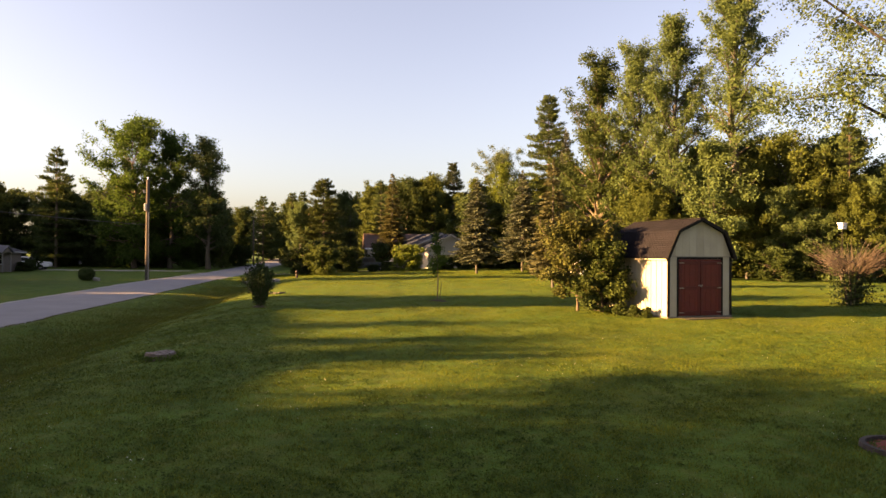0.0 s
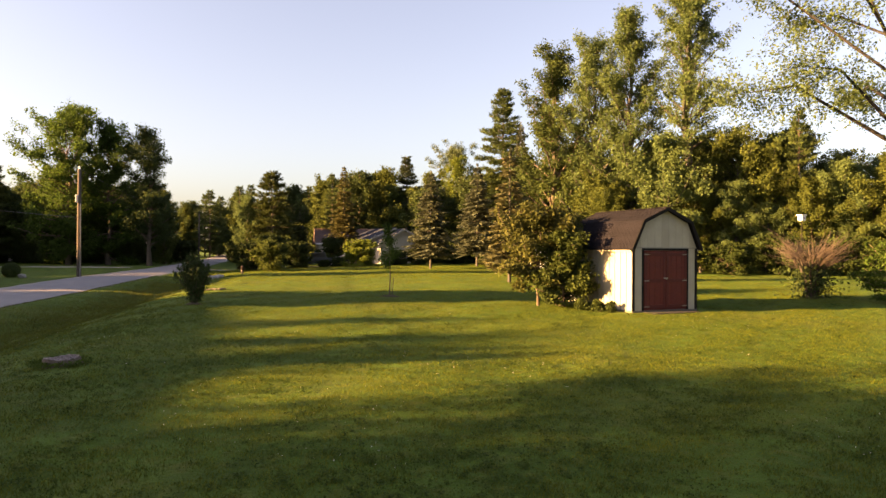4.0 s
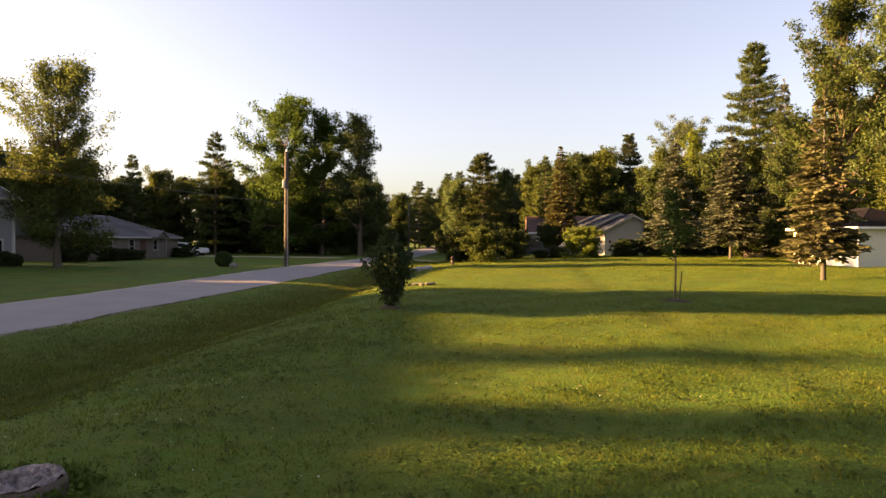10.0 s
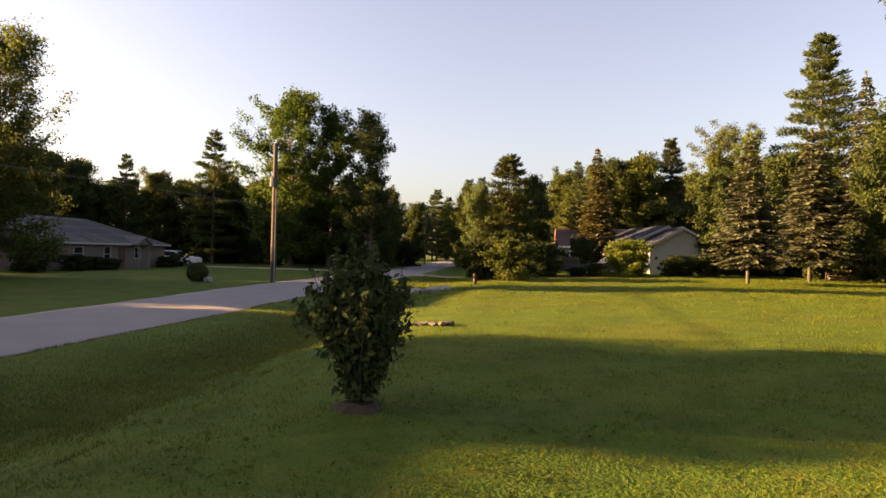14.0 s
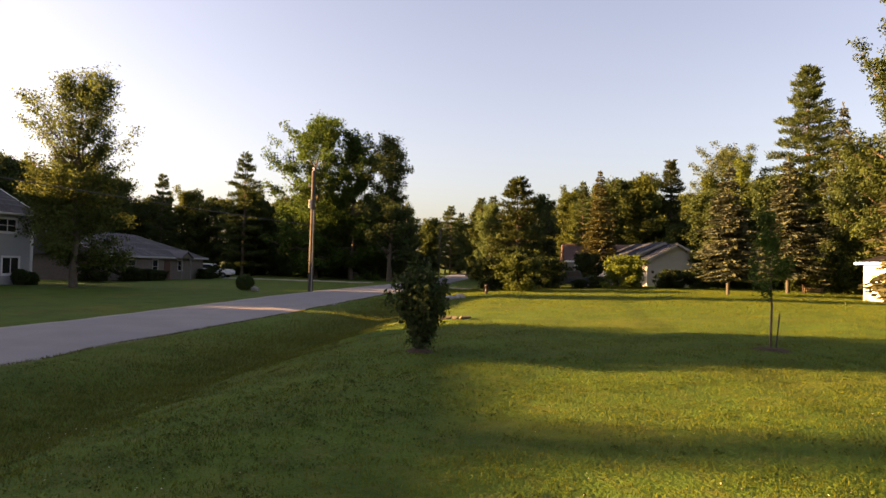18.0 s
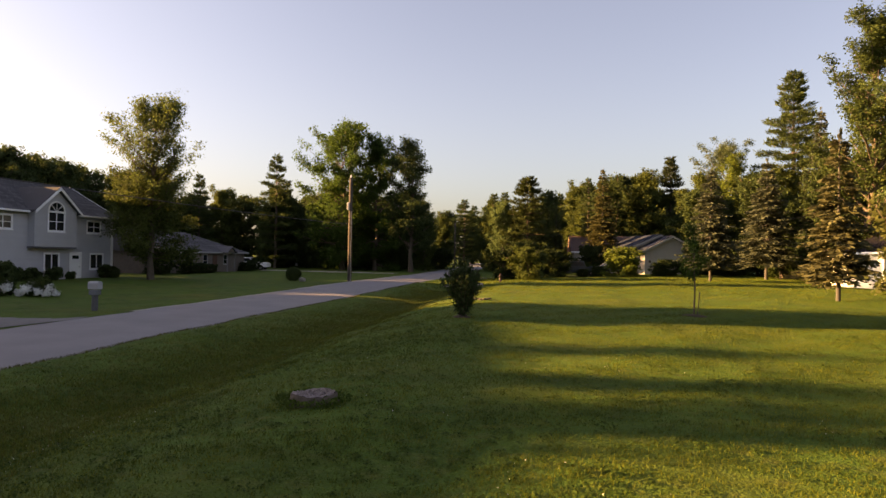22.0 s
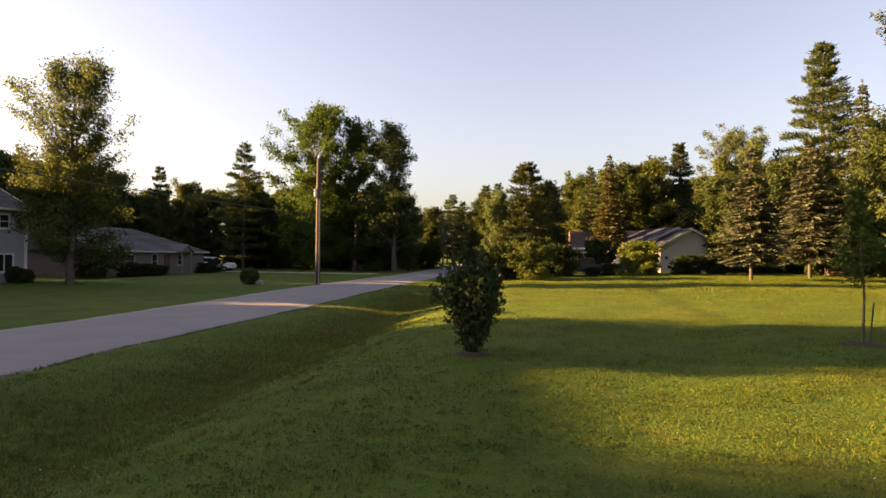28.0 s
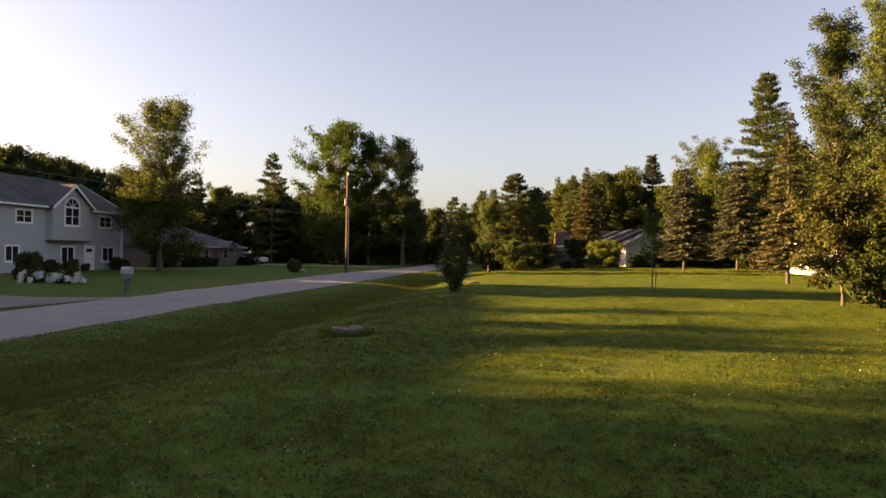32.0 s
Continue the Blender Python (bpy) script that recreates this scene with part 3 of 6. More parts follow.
def build_shed(m):
    W, D, H, K, R = 2.75, 3.65, 2.12, 3.0, 3.44      # width, depth, wall, gambrel knee, ridge
    kx = 0.40
    ob = thing("garden_shed", m, "cream garden shed with red double doors and brown gambrel roof", "shed")
    # wall core, behind the boards
    bm = bmesh.new()
    prism(bm, [(0.03, 0), (W - 0.03, 0), (W - 0.03, H), (W - kx, K - 0.04), (W / 2, R - 0.04), (kx, K - 0.04), (0.03, H)], 0.03, D - 0.03)
    part("wall_core", bm, WHITE_SIDING, ob)
    # vertical siding boards: sides, back, front above and beside the doors
    side = bmesh.new()
    box(side, 0, 0, 0.04, 0.026, 0.283, H, bevel=0.005)
    first = part("siding_board", side, WHITE_SIDING, ob)

    def board(x, y, rz, me=None):
        o = new("siding_board", me or first.data)
        o.parent = ob
        o.matrix_local = pose(x, y, 0, 0, 0, rz)
        return o
    n = int(D / 0.304)
    first.matrix_local = pose(0, 0.01, 0)
    for i in range(1, n):
        board(0, 0.01 + i * 0.304, 0)
    for i in range(n):
        board(W, 0.293 + i * 0.304, 180)
    for i in range(9):
        board(0.01 + i * 0.304 + 0.283, 0, 90)  if i in (0, 8) else None
        board(0.01 + i * 0.304, D, -90)
    D0, D1, DH = 0.46, 2.30, 2.05        # door opening
    for x0, x1 in ((0.10, D0 - 0.07), (D1 + 0.07, W - 0.10)):
        part("siding_board", boxes((x0, -0.004, 0.04, x1, 0.026, H + 0.02), bevel=0.005), WHITE_SIDING, ob)

    def top(x):
        a = [(0, H), (kx, K), (W / 2, R), (W - kx, K), (W, H)]
        for (p, q), (r, s) in zip(a, a[1:]):
            if p <= x <= r:
                return q + (s - q) * (x - p) / (r - p)
    for i in range(9):
        x0, x1 = 0.03 + i * 0.299, 0.03 + i * 0.299 + 0.292
        bm = bmesh.new()
        out = [(x0, H + 0.03), (x1, H + 0.03), (x1, top(x1) - 0.03)]
        for q in (W / 2, kx, W - kx):
            if x0 < q < x1:
                out.append((q, top(q) - 0.03))
        out.append((x0, max(H + 0.035, top(x0) - 0.03)))
        prism(bm, out, -0.006, 0.028)
        part("gable_board", bm, WHITE_SIDING, ob)
    part("band_board", boxes((0.02, -0.014, H - 0.005, W - 0.02, 0.02, H + 0.03)), mat("grey_trim", (0.30, 0.27, 0.22), (0.2, 0.18, 0.15)), ob)
    for x0, x1 in ((-0.012, 0.085), (W - 0.085, W + 0.012)):
        part("corner_board", boxes((x0, -0.022, 0.02, x1, 0.02, H), bevel=0.004), DARK_TRIM, ob, "dark brown corner board")
    part("door_frame", boxes((D0 - 0.07, -0.02, 0.03, D0, 0.02, DH + 0.07), (D1, -0.02, 0.03, D1 + 0.07, 0.02, DH + 0.07), (D0, -0.02, DH, D1, 0.02, DH + 0.07)), DARK_TRIM, ob)
    mid = (D0 + D1) / 2
    for s, (x0, x1) in enumerate(((D0 + 0.01, mid - 0.006), (mid + 0.006, D1 - 0.01))):
        door = part("door", boxes((x0, -0.006, 0.06, x1, 0.028, DH - 0.01)), BARN_RED, ob, "barn-red plank door leaf")
        k = 4
        w = (x1 - x0) / k
        for i in range(k):
            part("plank", boxes((x0 + i * w + 0.004, -0.018, 0.07, x0 + (i + 1) * w - 0.004, -0.006, DH - 0.02), bevel=0.003), BARN_RED, door)
        for z in (0.12, 0.98, 1.86):
            part("rail", boxes((x0 + 0.01, -0.036, z, x1 - 0.01, -0.018, z + 0.11), bevel=0.004), BARN_RED_DARK, door)
        for xx in (x0 + 0.01, x1 - 0.11):
            part("stile", boxes((xx, -0.034, 0.08, xx + 0.10, -0.019, DH - 0.03), bevel=0.004), BARN_RED_DARK, door)
        hx = x0 + 0.0 if s == 0 else x1 - 0.20
        for z in (0.16, 1.02, 1.90):
            part("hinge", boxes((hx, -0.041, z, hx + 0.20, -0.036, z + 0.03)), STEEL, door, "weathered strap hinge")
    part("latch", boxes((mid - 0.10, -0.055, 1.10, mid + 0.07, -0.036, 1.14), (mid - 0.02, -0.075, 1.07, mid + 0.01, -0.04, 1.12)), STEEL, ob)
    # roof: four slabs with shingle courses, dark edge trim
    o, y0, y1 = 0.10, -0.14, D + 0.14
    prof = [(-o, H - 0.06), (kx - 0.03, K + 0.02), (W / 2, R + 0.02), (W - kx + 0.03, K + 0.02), (W + o, H - 0.06)]
    for i, ((xa, za), (xb, zb)) in enumerate(zip(prof, prof[1:])):
        bm = bmesh.new()
        nx, nz = -(zb - za), (xb - xa)
        ln = math.hypot(nx, nz)
        nx, nz = nx / ln * 0.03, nz / ln * 0.03
        prism(bm, [(xa, za), (xb, zb), (xb + nx, zb + nz), (xa + nx, za + nz)], y0, y1)
        slab = part("roof_panel", bm, SHINGLE, ob)
        lo, hi = ((xa, za), (xb, zb)) if za < zb else ((xb, zb), (xa, za))
        n2 = Vector((nx, 0, nz)) * 1.1
        shingled(slab, Vector((lo[0], y0, lo[1])) + n2, Vector((lo[0], y1, lo[1])) + n2, Vector((hi[0], y1, hi[1])) + n2, Vector((hi[0], y0, hi[1])) + n2, SHINGLE, 13 if i in (0, 3) else 11, 22, seed=i)
        for ya in (y0 - 0.03, y1 + 0.005):
            bm = bmesh.new()
            prism(bm, [(xa - nx * 2.2, za - nz * 2.2), (xb - nx * 2.2, zb - nz * 2.2), (xb + nx * 1.4, zb + nz * 1.4), (xa + nx * 1.4, za + nz * 1.4)], ya, ya + 0.025)
            part("rake_board", bm, DARK_TRIM, ob, "dark brown rake board")
    for x in (-o + 0.02, W + o - 0.05):
        part("fascia", boxes((x, 0, H - 0.12, x + 0.03, D, H - 0.045)), WHITE_SIDING, ob)
    part("ridge_cap", boxes((W / 2 - 0.10, y0, R + 0.045, W / 2 + 0.10, y1, R + 0.07), bevel=0.01), SHINGLE, ob)
    part("sill", boxes((-0.02, -0.03, -0.12, W + 0.02, D + 0.02, 0.05)), mat("weathered_timber", (0.2, 0.17, 0.13), (0.1, 0.085, 0.07)), ob)
    return ob


SHED = pose(11.3, 22.15, ground_at(11.3, 22.15) + 0.03, 0, 0, 12.5)
build_shed(SHED)
step_slab = tagged(part("doorstep_slab", boxes((0.4, -0.62, -0.12, 2.35, -0.06, 0.03), bevel=0.02), mat("weathered_plank", (0.05, 0.042, 0.034), (0.03, 0.026, 0.022), rough=0.9, scale=3, fine=25, bump=0.5)), "low weathered brown plank step before the shed doors", "doorstep")
step_slab.matrix_world = SHED @ pose(0, 0, -0.02)

# ---- two-storey house across the road ----
GREY_SIDING = mat("pale_grey_siding", (0.41, 0.41, 0.43), (0.35, 0.35, 0.37), rough=0.6, scale=1.2, fine=20, bump=0.05, objrand=0.1)
WHITE_TRIM = mat("white_trim", (0.80, 0.80, 0.80), (0.70, 0.70, 0.70), rough=0.5, bump=0.05)
GREY_SHINGLE = mat("grey_shingle", (0.105, 0.10, 0.105), (0.06, 0.058, 0.062), rough=0.95, scale=1.0, fine=18, bump=0.5, objrand=0.5, island=0.5)
GLASS = bpy.data.materials.new("window_glass")
GLASS.use_nodes = True
gb = GLASS.node_tree.nodes["Principled BSDF"]
gb.inputs["Base Color"].default_value = (0.02, 0.022, 0.025, 1)
gb.inputs["Roughness"].default_value = 0.06
gb.inputs["Specular IOR Level"].default_value = 0.6
BLIND = mat("window_blind", (0.35, 0.34, 0.33), (0.25, 0.24, 0.24), rough=0.8)


def window(parent, x0, x1, z0, z1, y=0.0, lights=2, rails=1, name="window", trim=0.10, paint=None):
    """A framed window in a wall whose outer face is at y, looking to -y."""
    paint = paint or WHITE_TRIM
    w = part(name, boxes((x0 - trim, y - 0.04, z0 - trim, x0, y + 0.03, z1 + trim), (x1, y - 0.04, z0 - trim, x1 + trim, y + 0.03, z1 + trim),
                         (x0, y - 0.04, z1, x1, y + 0.03, z1 + trim), (x0, y - 0.04, z0 - trim, x1, y + 0.03, z0)), paint, parent, "pale window frame")
    part("sill", boxes((x0 - trim - 0.03, y - 0.08, z0 - trim - 0.03, x1 + trim + 0.03, y - 0.01, z0 - trim + 0.02)), paint, w)
    s = (x1 - x0) / lights
    for i in range(lights):
        a, b = x0 + i * s, x0 + (i + 1) * s
        part("pane", boxes((a + 0.03, y - 0.005, z0 + 0.03, b - 0.03, y + 0.005, z1 - 0.03)), GLASS, w)
        bars = [(a, y - 0.02, z0, a + 0.035, y + 0.012, z1), (b - 0.035, y - 0.02, z0, b, y + 0.012, z1), (a + 0.035, y - 0.02, z0, b - 0.035, y + 0.012, z0 + 0.035), (a + 0.035, y - 0.02, z1 - 0.035, b - 0.035, y + 0.012, z1)]
        for r in range(rails):
            z = z0 + (z1 - z0) * (r + 1) / (rails + 1)
            bars.append((a + 0.035, y - 0.02, z - 0.02, b - 0.035, y + 0.012, z + 0.02))
        part("sash", boxes(*bars), paint, w)
    return w


def clapboards(parent, spans, z0, z1, y, lap=0.2, material=None, name="clapboard"):
    """Lapped boards on a wall's face towards -y; spans gives the runs of x at a height."""
    n = int((z1 - z0) / lap)
    for i in range(n):
        z = z0 + i * lap
        for a, b in spans(z + lap / 2):
            bm = bmesh.new()
            vs = [bm.verts.new(p) for p in ((a, y - 0.022, z), (b, y - 0.022, z), (b, y - 0.004, z + lap), (a, y - 0.004, z + lap), (a, y, z), (b, y, z))]
            bm.faces.new(vs[:4])
            bm.faces.new((vs[4], vs[5], vs[1], vs[0]))
            part(name, bm, material or GREY_SIDING, parent)


def build_grey_house(m, x_left=40.5):
    """Local x runs along the front, y into the house; the front face lies at y = 0."""
    L, D, E, R = 54.1 - x_left, 8.6, 4.72, 7.15
    X = lambda y: y - x_left
    ob = thing("grey_house", m, "pale grey two-storey house with arched gable window and grey shingle roof", "house")
    bm = bmesh.new()
    out = [(0, -0.35), (D, -0.35), (D, E), (D / 2, R - 0.12), (0, E)]
    a = [bm.verts.new((0, y, z)) for y, z in out]
    b = [bm.verts.new((L, y, z)) for y, z in out]
    bm.faces.new(a)
    bm.faces.new(b)
    for i in range(5):
        j = (i + 1) % 5
        bm.faces.new((a[i], a[j], b[j], b[i]))
    wall = part("wall", bm, GREY_SIDING, ob)
    wins = [(X(47.2), X(48.5), 0.68, 1.78), (X(51.75), X(53.1), 0.68, 1.78), (X(42.1), X(43.2), 0.75, 1.78), (X(42.95), X(44.3), 3.45, 4.3), (X(51.35), X(52.75), 3.45, 4.3)]
    openings = [(w[0] - 0.1, w[1] + 0.1, w[2] - 0.12, w[3] + 0.1) for w in wins] + [(X(49.55), X(50.8), -0.3, 1.98)]

    def spans(z):
        if 2.27 < z:
            cuts = [(X(45.65), X(49.55))]
        else:
            cuts = []
        cuts += [(o[0], o[1]) for o in openings if o[2] < z < o[3]]
        runs, at = [], 0.08
        for c0, c1 in sorted(cuts):
            if c0 > at:
                runs.append((at, c0))
            at = max(at, c1)
        runs.append((at, L - 0.08))
        return runs
    clapboards(wall, spans, -0.1, E - 0.05, 0.0)
    for w in wins:
        window(ob, *w, rails=0 if w[2] < 2 else 1)
    for x in (0.0, L):
        part("corner_board", boxes((x - 0.09, -0.035, -0.2, x + 0.09, 0.09, E - 0.05)), WHITE_TRIM, ob)
    part("downspout", boxes((L - 0.02, -0.13, -0.1, L + 0.06, -0.04, E - 0.1)), WHITE_TRIM, ob, "white downspout")
    # front door with panels
    fr = part("door_frame", boxes((X(49.58), -0.05, -0.25, X(49.7), 0.03, 1.93), (X(50.66), -0.05, -0.25, X(50.78), 0.03, 1.93), (X(49.7), -0.05, 1.83, X(50.66), 0.03, 1.93)), WHITE_TRIM, ob)
    door = part("door", boxes((X(49.7), -0.02, -0.22, X(50.66), 0.02, 1.83)), WHITE_TRIM, ob, "white panelled front door")
    for px in (49.82, 50.24):
        for z0, z1 in ((0.0, 0.62), (0.78, 1.26)):
            part("panel", boxes((X(px), -0.032, z0, X(px + 0.34), -0.018, z1), bevel=0.01), WHITE_TRIM, door)
    part("fan_light", boxes((X(49.86), -0.028, 1.42, X(50.5), -0.018, 1.68)), GLASS, door)
    part("door_handle", boxes((X(50.54), -0.07, 0.78, X(50.6), -0.02, 0.86)), STEEL, door)
    part("step", boxes((X(49.4), -1.1, -0.5, X(51.0), -0.03, -0.24), bevel=0.02), CONCRETE, ob)
    # projecting upper bay with its own gable
    b0, b1, p = X(45.65), X(49.55), -0.55
    bc = (b0 + b1) / 2
    bm = bmesh.new()
    vs0 = [(b0, 2.27), (b1, 2.27), (b1, 4.85), (bc, 6.3), (b0, 4.85)]
    prism(bm, vs0, p, 0.05)
    bay = part("bay", bm, GREY_SIDING, ob)
    for i in range(20):
        z = 2.30 + i * 0.2
        hw = (b1 - b0) / 2 - 0.02
        if z > 4.75:
            hw = (b1 - b0) / 2 * (6.3 - z - 0.2) / 1.45
        if hw < 0.25:
            break
        wcut = 0.86 if 3.2 < z + 0.1 < 5.5 else 0
        for a, b in (((bc - hw, bc + hw),) if not wcut else ((bc - hw, bc - wcut), (bc + wcut, bc + hw))):
            if b - a < 0.05:
                continue
            bm = bmesh.new()
            vs = [bm.verts.new(q) for q in ((a, p - 0.022, z), (b, p - 0.022, z), (b, p - 0.004, z + 0.2), (a, p - 0.004, z + 0.2), (a, p, z), (b, p, z))]
            bm.faces.new(vs[:4])
            bm.faces.new((vs[4], vs[5], vs[1], vs[0]))
            part("clapboard", bm, GREY_SIDING, bay)
    part("soffit_trim", boxes((b0 - 0.04, p - 0.03, 2.18, b1 + 0.04, 0.0, 2.28)), mat("dark_soffit", (0.10, 0.10, 0.11), (0.07, 0.07, 0.075)), bay)
    w = window(ob, bc - 0.72, bc + 0.72, 3.42, 4.72, y=p, lights=2, rails=1)
    # half-round light above, with spokes
    bm = bmesh.new()
    n = 14
    arc = [(bc + 0.72 * math.cos(math.pi * i / n), 4.76 + 0.68 * math.sin(math.pi * i / n)) for i in range(n + 1)]
    prism(bm, arc, p - 0.006, p + 0.004)
    arch = part("arched_window", bm, GLASS, ob)
    bm = bmesh.new()
    for i in range(n):
        a0, a1 = math.pi * i / n, math.pi * (i + 1) / n
        prism(bm, [(bc + r * math.cos(q), 4.76 + r * 0.945 * math.sin(q)) for r, q in ((0.70, a0), (0.82, a0), (0.82, a1), (0.70, a1))], p - 0.04, p + 0.02)
    part("arch_frame", bm, WHITE_TRIM, arch)
    bm = bmesh.new()
    for q in (0.25, 0.5, 0.75):
        cx, cz = math.cos(math.pi * q), math.sin(math.pi * q)
        prism(bm, [(bc + cx * r - cz * s * 0.02, 4.76 + cz * r * 0.945 + cx * s * 0.02) for r, s in ((0, -1), (0.72, -1), (0.72, 1), (0, 1))], p - 0.02, p + 0.01)
    part("spokes", bm, WHITE_TRIM, arch)
    # main roof
    ov = 0.4
    for s in (0, 1):
        ya, yb = (-ov, D / 2) if s == 0 else (D + ov, D / 2)
        za = E - 0.12
        bm = bmesh.new()
        q = [(-0.35, ya, za), (L + 0.35, ya, za), (L + 0.35, yb, R), (-0.35, yb, R)]
        lo = [bm.verts.new(v) for v in q]
        hi = [bm.verts.new((v[0], v[1], v[2] + 0.12)) for v in q]
        bm.faces.new(lo)
        bm.faces.new(hi)
        for i in range(4):
            j = (i + 1) % 4
            bm.faces.new((lo[i], lo[j], hi[j], hi[i]))
        slab = part("roof", bm, GREY_SHINGLE, ob)
        shingled(slab, Vector(q[0]) + Vector((0, 0, 0.125)), Vector(q[1]) + Vector((0, 0, 0.125)), Vector(q[2]) + Vector((0, 0, 0.125)), Vector(q[3]) + Vector((0, 0, 0.125)), GREY_SHINGLE, 22, 40, seed=30 + s)
    # gable roof over the bay, dying into the main roof
    for s in (-1, 1):
        ex = bc + s * ((b1 - b0) / 2 + 0.28)
        bm = bmesh.new()
        q = [(ex, p - 0.3, 4.66), (bc, p - 0.3, 6.42), (bc, 2.9, 6.42), (ex, 0.35, 4.66)]
        lo = [bm.verts.new(v) for v in q]
        hi = [bm.verts.new((v[0], v[1], v[2] + 0.11)) for v in q]
        bm.faces.new(lo)
        bm.faces.new(hi)
        for i in range(4):
            j = (i + 1) % 4
            bm.faces.new((lo[i], lo[j], hi[j], hi[i]))
        part("gable_roof", bm, GREY_SHINGLE, ob)
        bm = bmesh.new()
        prism(bm, [(ex, 4.52), (ex, 4.72), (bc, 6.50), (bc, 6.28)], p - 0.345, p - 0.305)
        part("rake_board", bm, WHITE_TRIM, ob, "white rake board")
    for x0, x1 in ((-0.35, b0 - 0.3), (b1 + 0.3, L + 0.35)):
        part("gutter", boxes((x0, -ov - 0.11, E - 0.15, x1, -ov + 0.01, E - 0.02), bevel=0.02), WHITE_TRIM, ob, "white gutter")
    for s in (0, 1):
        bm = bmesh.new()
        yy = [(-ov, E - 0.16), (D / 2, R - 0.04), (D + ov, E - 0.16)]
        x = L + 0.355 if s else -0.39
        for (y0, z0), (y1, z1) in zip(yy, yy[1:]):
            vs = [bm.verts.new((xx, y, z + dz)) for xx in (x, x + 0.035) for y, z, dz in ((y0, z0, 0), (y1, z1, 0), (y1, z1, 0.2), (y0, z0, 0.2))]
            for f in ((0, 1, 2, 3), (4, 5, 6, 7), (0, 1, 5, 4), (3, 2, 6, 7), (0, 3, 7, 4), (1, 2, 6, 5)):
                bm.faces.new([vs[i] for i in f])
        part("gable_trim", bm, WHITE_TRIM, ob)
    return ob


build_grey_house(pose(-36.1, 40.5, 0.06, 0, 0, 90))

# ---- brick ranch house beyond it ----
DULL_TRIM = mat("dull_white_trim", (0.34, 0.33, 0.32), (0.26, 0.255, 0.25), rough=0.6, bump=0.05)
BRICK = mat("tan_brick", (0.155, 0.13, 0.11), (0.10, 0.082, 0.07), rough=0.9, scale=3, fine=24, bump=0.4)


def hip_roof(parent, x0, x1, y0, y1, z0, z1, material, hip0, hip1, courses=16, name="roof", ov=0.4):
    """A roof with its ridge along x; hip0, hip1: how far the ridge's ends stand in from the walls (0: gable)."""
    ym = (y0 + y1) / 2
    a, b = x0 - ov, x1 + ov
    r0, r1 = (x0 + hip0 if hip0 else a), (x1 - hip1 if hip1 else b)
    bm = bmesh.new()
    c = [(a, y0 - ov, z0), (b, y0 - ov, z0), (b, y1 + ov, z0), (a, y1 + ov, z0), (r0, ym, z1), (r1, ym, z1)]
    v = [bm.verts.new(p) for p in c]
    for f in ((0, 1, 5, 4), (2, 3, 4, 5), (1, 2, 5), (3, 0, 4), (0, 3, 2, 1)):
        bm.faces.new([v[i] for i in f])
    roof = part(name, bm, material, parent)
    up = Vector((0, 0, 0.01))
    shingled(roof, Vector(c[0]) + up, Vector(c[1]) + up, Vector(c[5]) + up, Vector(c[4]) + up, material, courses, int((x1 - x0) / 0.45), seed=int(abs(x1 * 7)))
    return roof


def build_brick_house(m):
    """Front along local x (0 to 16), looking to -y."""
    ob = thing("brick_house", m, "low tan brick house with grey roof and small porch", "house")
    L, D, E, R = 16.0, 9.0, 2.15, 4.3
    bm = boxes((0, 0, -0.4, L, D, E + 0.02))
    wall = part("wall", bm, BRICK, ob)
    hip_roof(ob, 0, L, 0, D, E, R, GREY_SHINGLE, 0, 5.4)
    bm = bmesh.new()
    vs = [bm.verts.new(p) for p in ((-0.02, 0, E), (-0.02, D, E), (-0.02, D / 2, R - 0.1))]
    bm.faces.new(vs)
    part("gable_wall", bm, BRICK, ob)
    part("fascia", boxes((-0.4, -0.43, E - 0.14, L + 0.4, -0.39, E + 0.03)), DULL_TRIM, ob, "white fascia board")
    bm = bmesh.new()
    for s in (0, 1):
        yy = (-0.4, D / 2) if s == 0 else (D + 0.4, D / 2)
        vs = [bm.verts.new((x, y, z)) for x in (-0.44, -0.40) for y, z in ((yy[0], E - 0.15), (yy[1], R - 0.1), (yy[1], R + 0.1), (yy[0], E + 0.05))]
        for f in ((0, 1, 2, 3), (4, 5, 6, 7), (0, 1, 5, 4), (3, 2, 6, 7)):
            bm.faces.new([vs[i] for i in f])
    part("rake_board", bm, DULL_TRIM, ob, "white rake board")
    for x0, x1, z0, z1, n in ((3.4, 4.4, 0.75, 1.8, 1), (7.0, 7.8, 0.6, 1.85, 1), (11.2, 12.0, 0.85, 1.85, 1)):
        window(ob, x0, x1, z0, z1, lights=n, trim=0.06, paint=DULL_TRIM)
    # porch: gable, posts, door
    bm = bmesh.new()
    prism(bm, [(10.45, E - 0.02), (12.15, E - 0.02), (11.3, 2.68)], -0.9, 1.2)
    porch = part("porch_gable", bm, BRICK, ob)
    for s in (-1, 1):
        bm = bmesh.new()
        prism(bm, [(11.3 + s * 1.1, E - 0.10), (11.3 + s * 1.1, E + 0.0), (11.3, 2.84), (11.3, 2.70)], -1.05, 2.0)
        part("porch_roof", bm, GREY_SHINGLE, ob)
    # white posts, with the shade of the house front put into their paint colour
    for x in (10.5, 12.1):
        part("porch_post", boxes((x - 0.05, -0.9, -0.3, x + 0.05, -0.8, E)), mat("shaded_porch_paint", (0.22, 0.2, 0.19), (0.16, 0.15, 0.14)), ob)
    part("door", boxes((8.9, -0.05, -0.2, 9.8, 0.0, 1.8)), mat("dark_door", (0.10, 0.05, 0.035), (0.07, 0.035, 0.025)), ob)
    return ob


build_brick_house(pose(-37.5, 63.3, 0.06, 0, 0, 90))

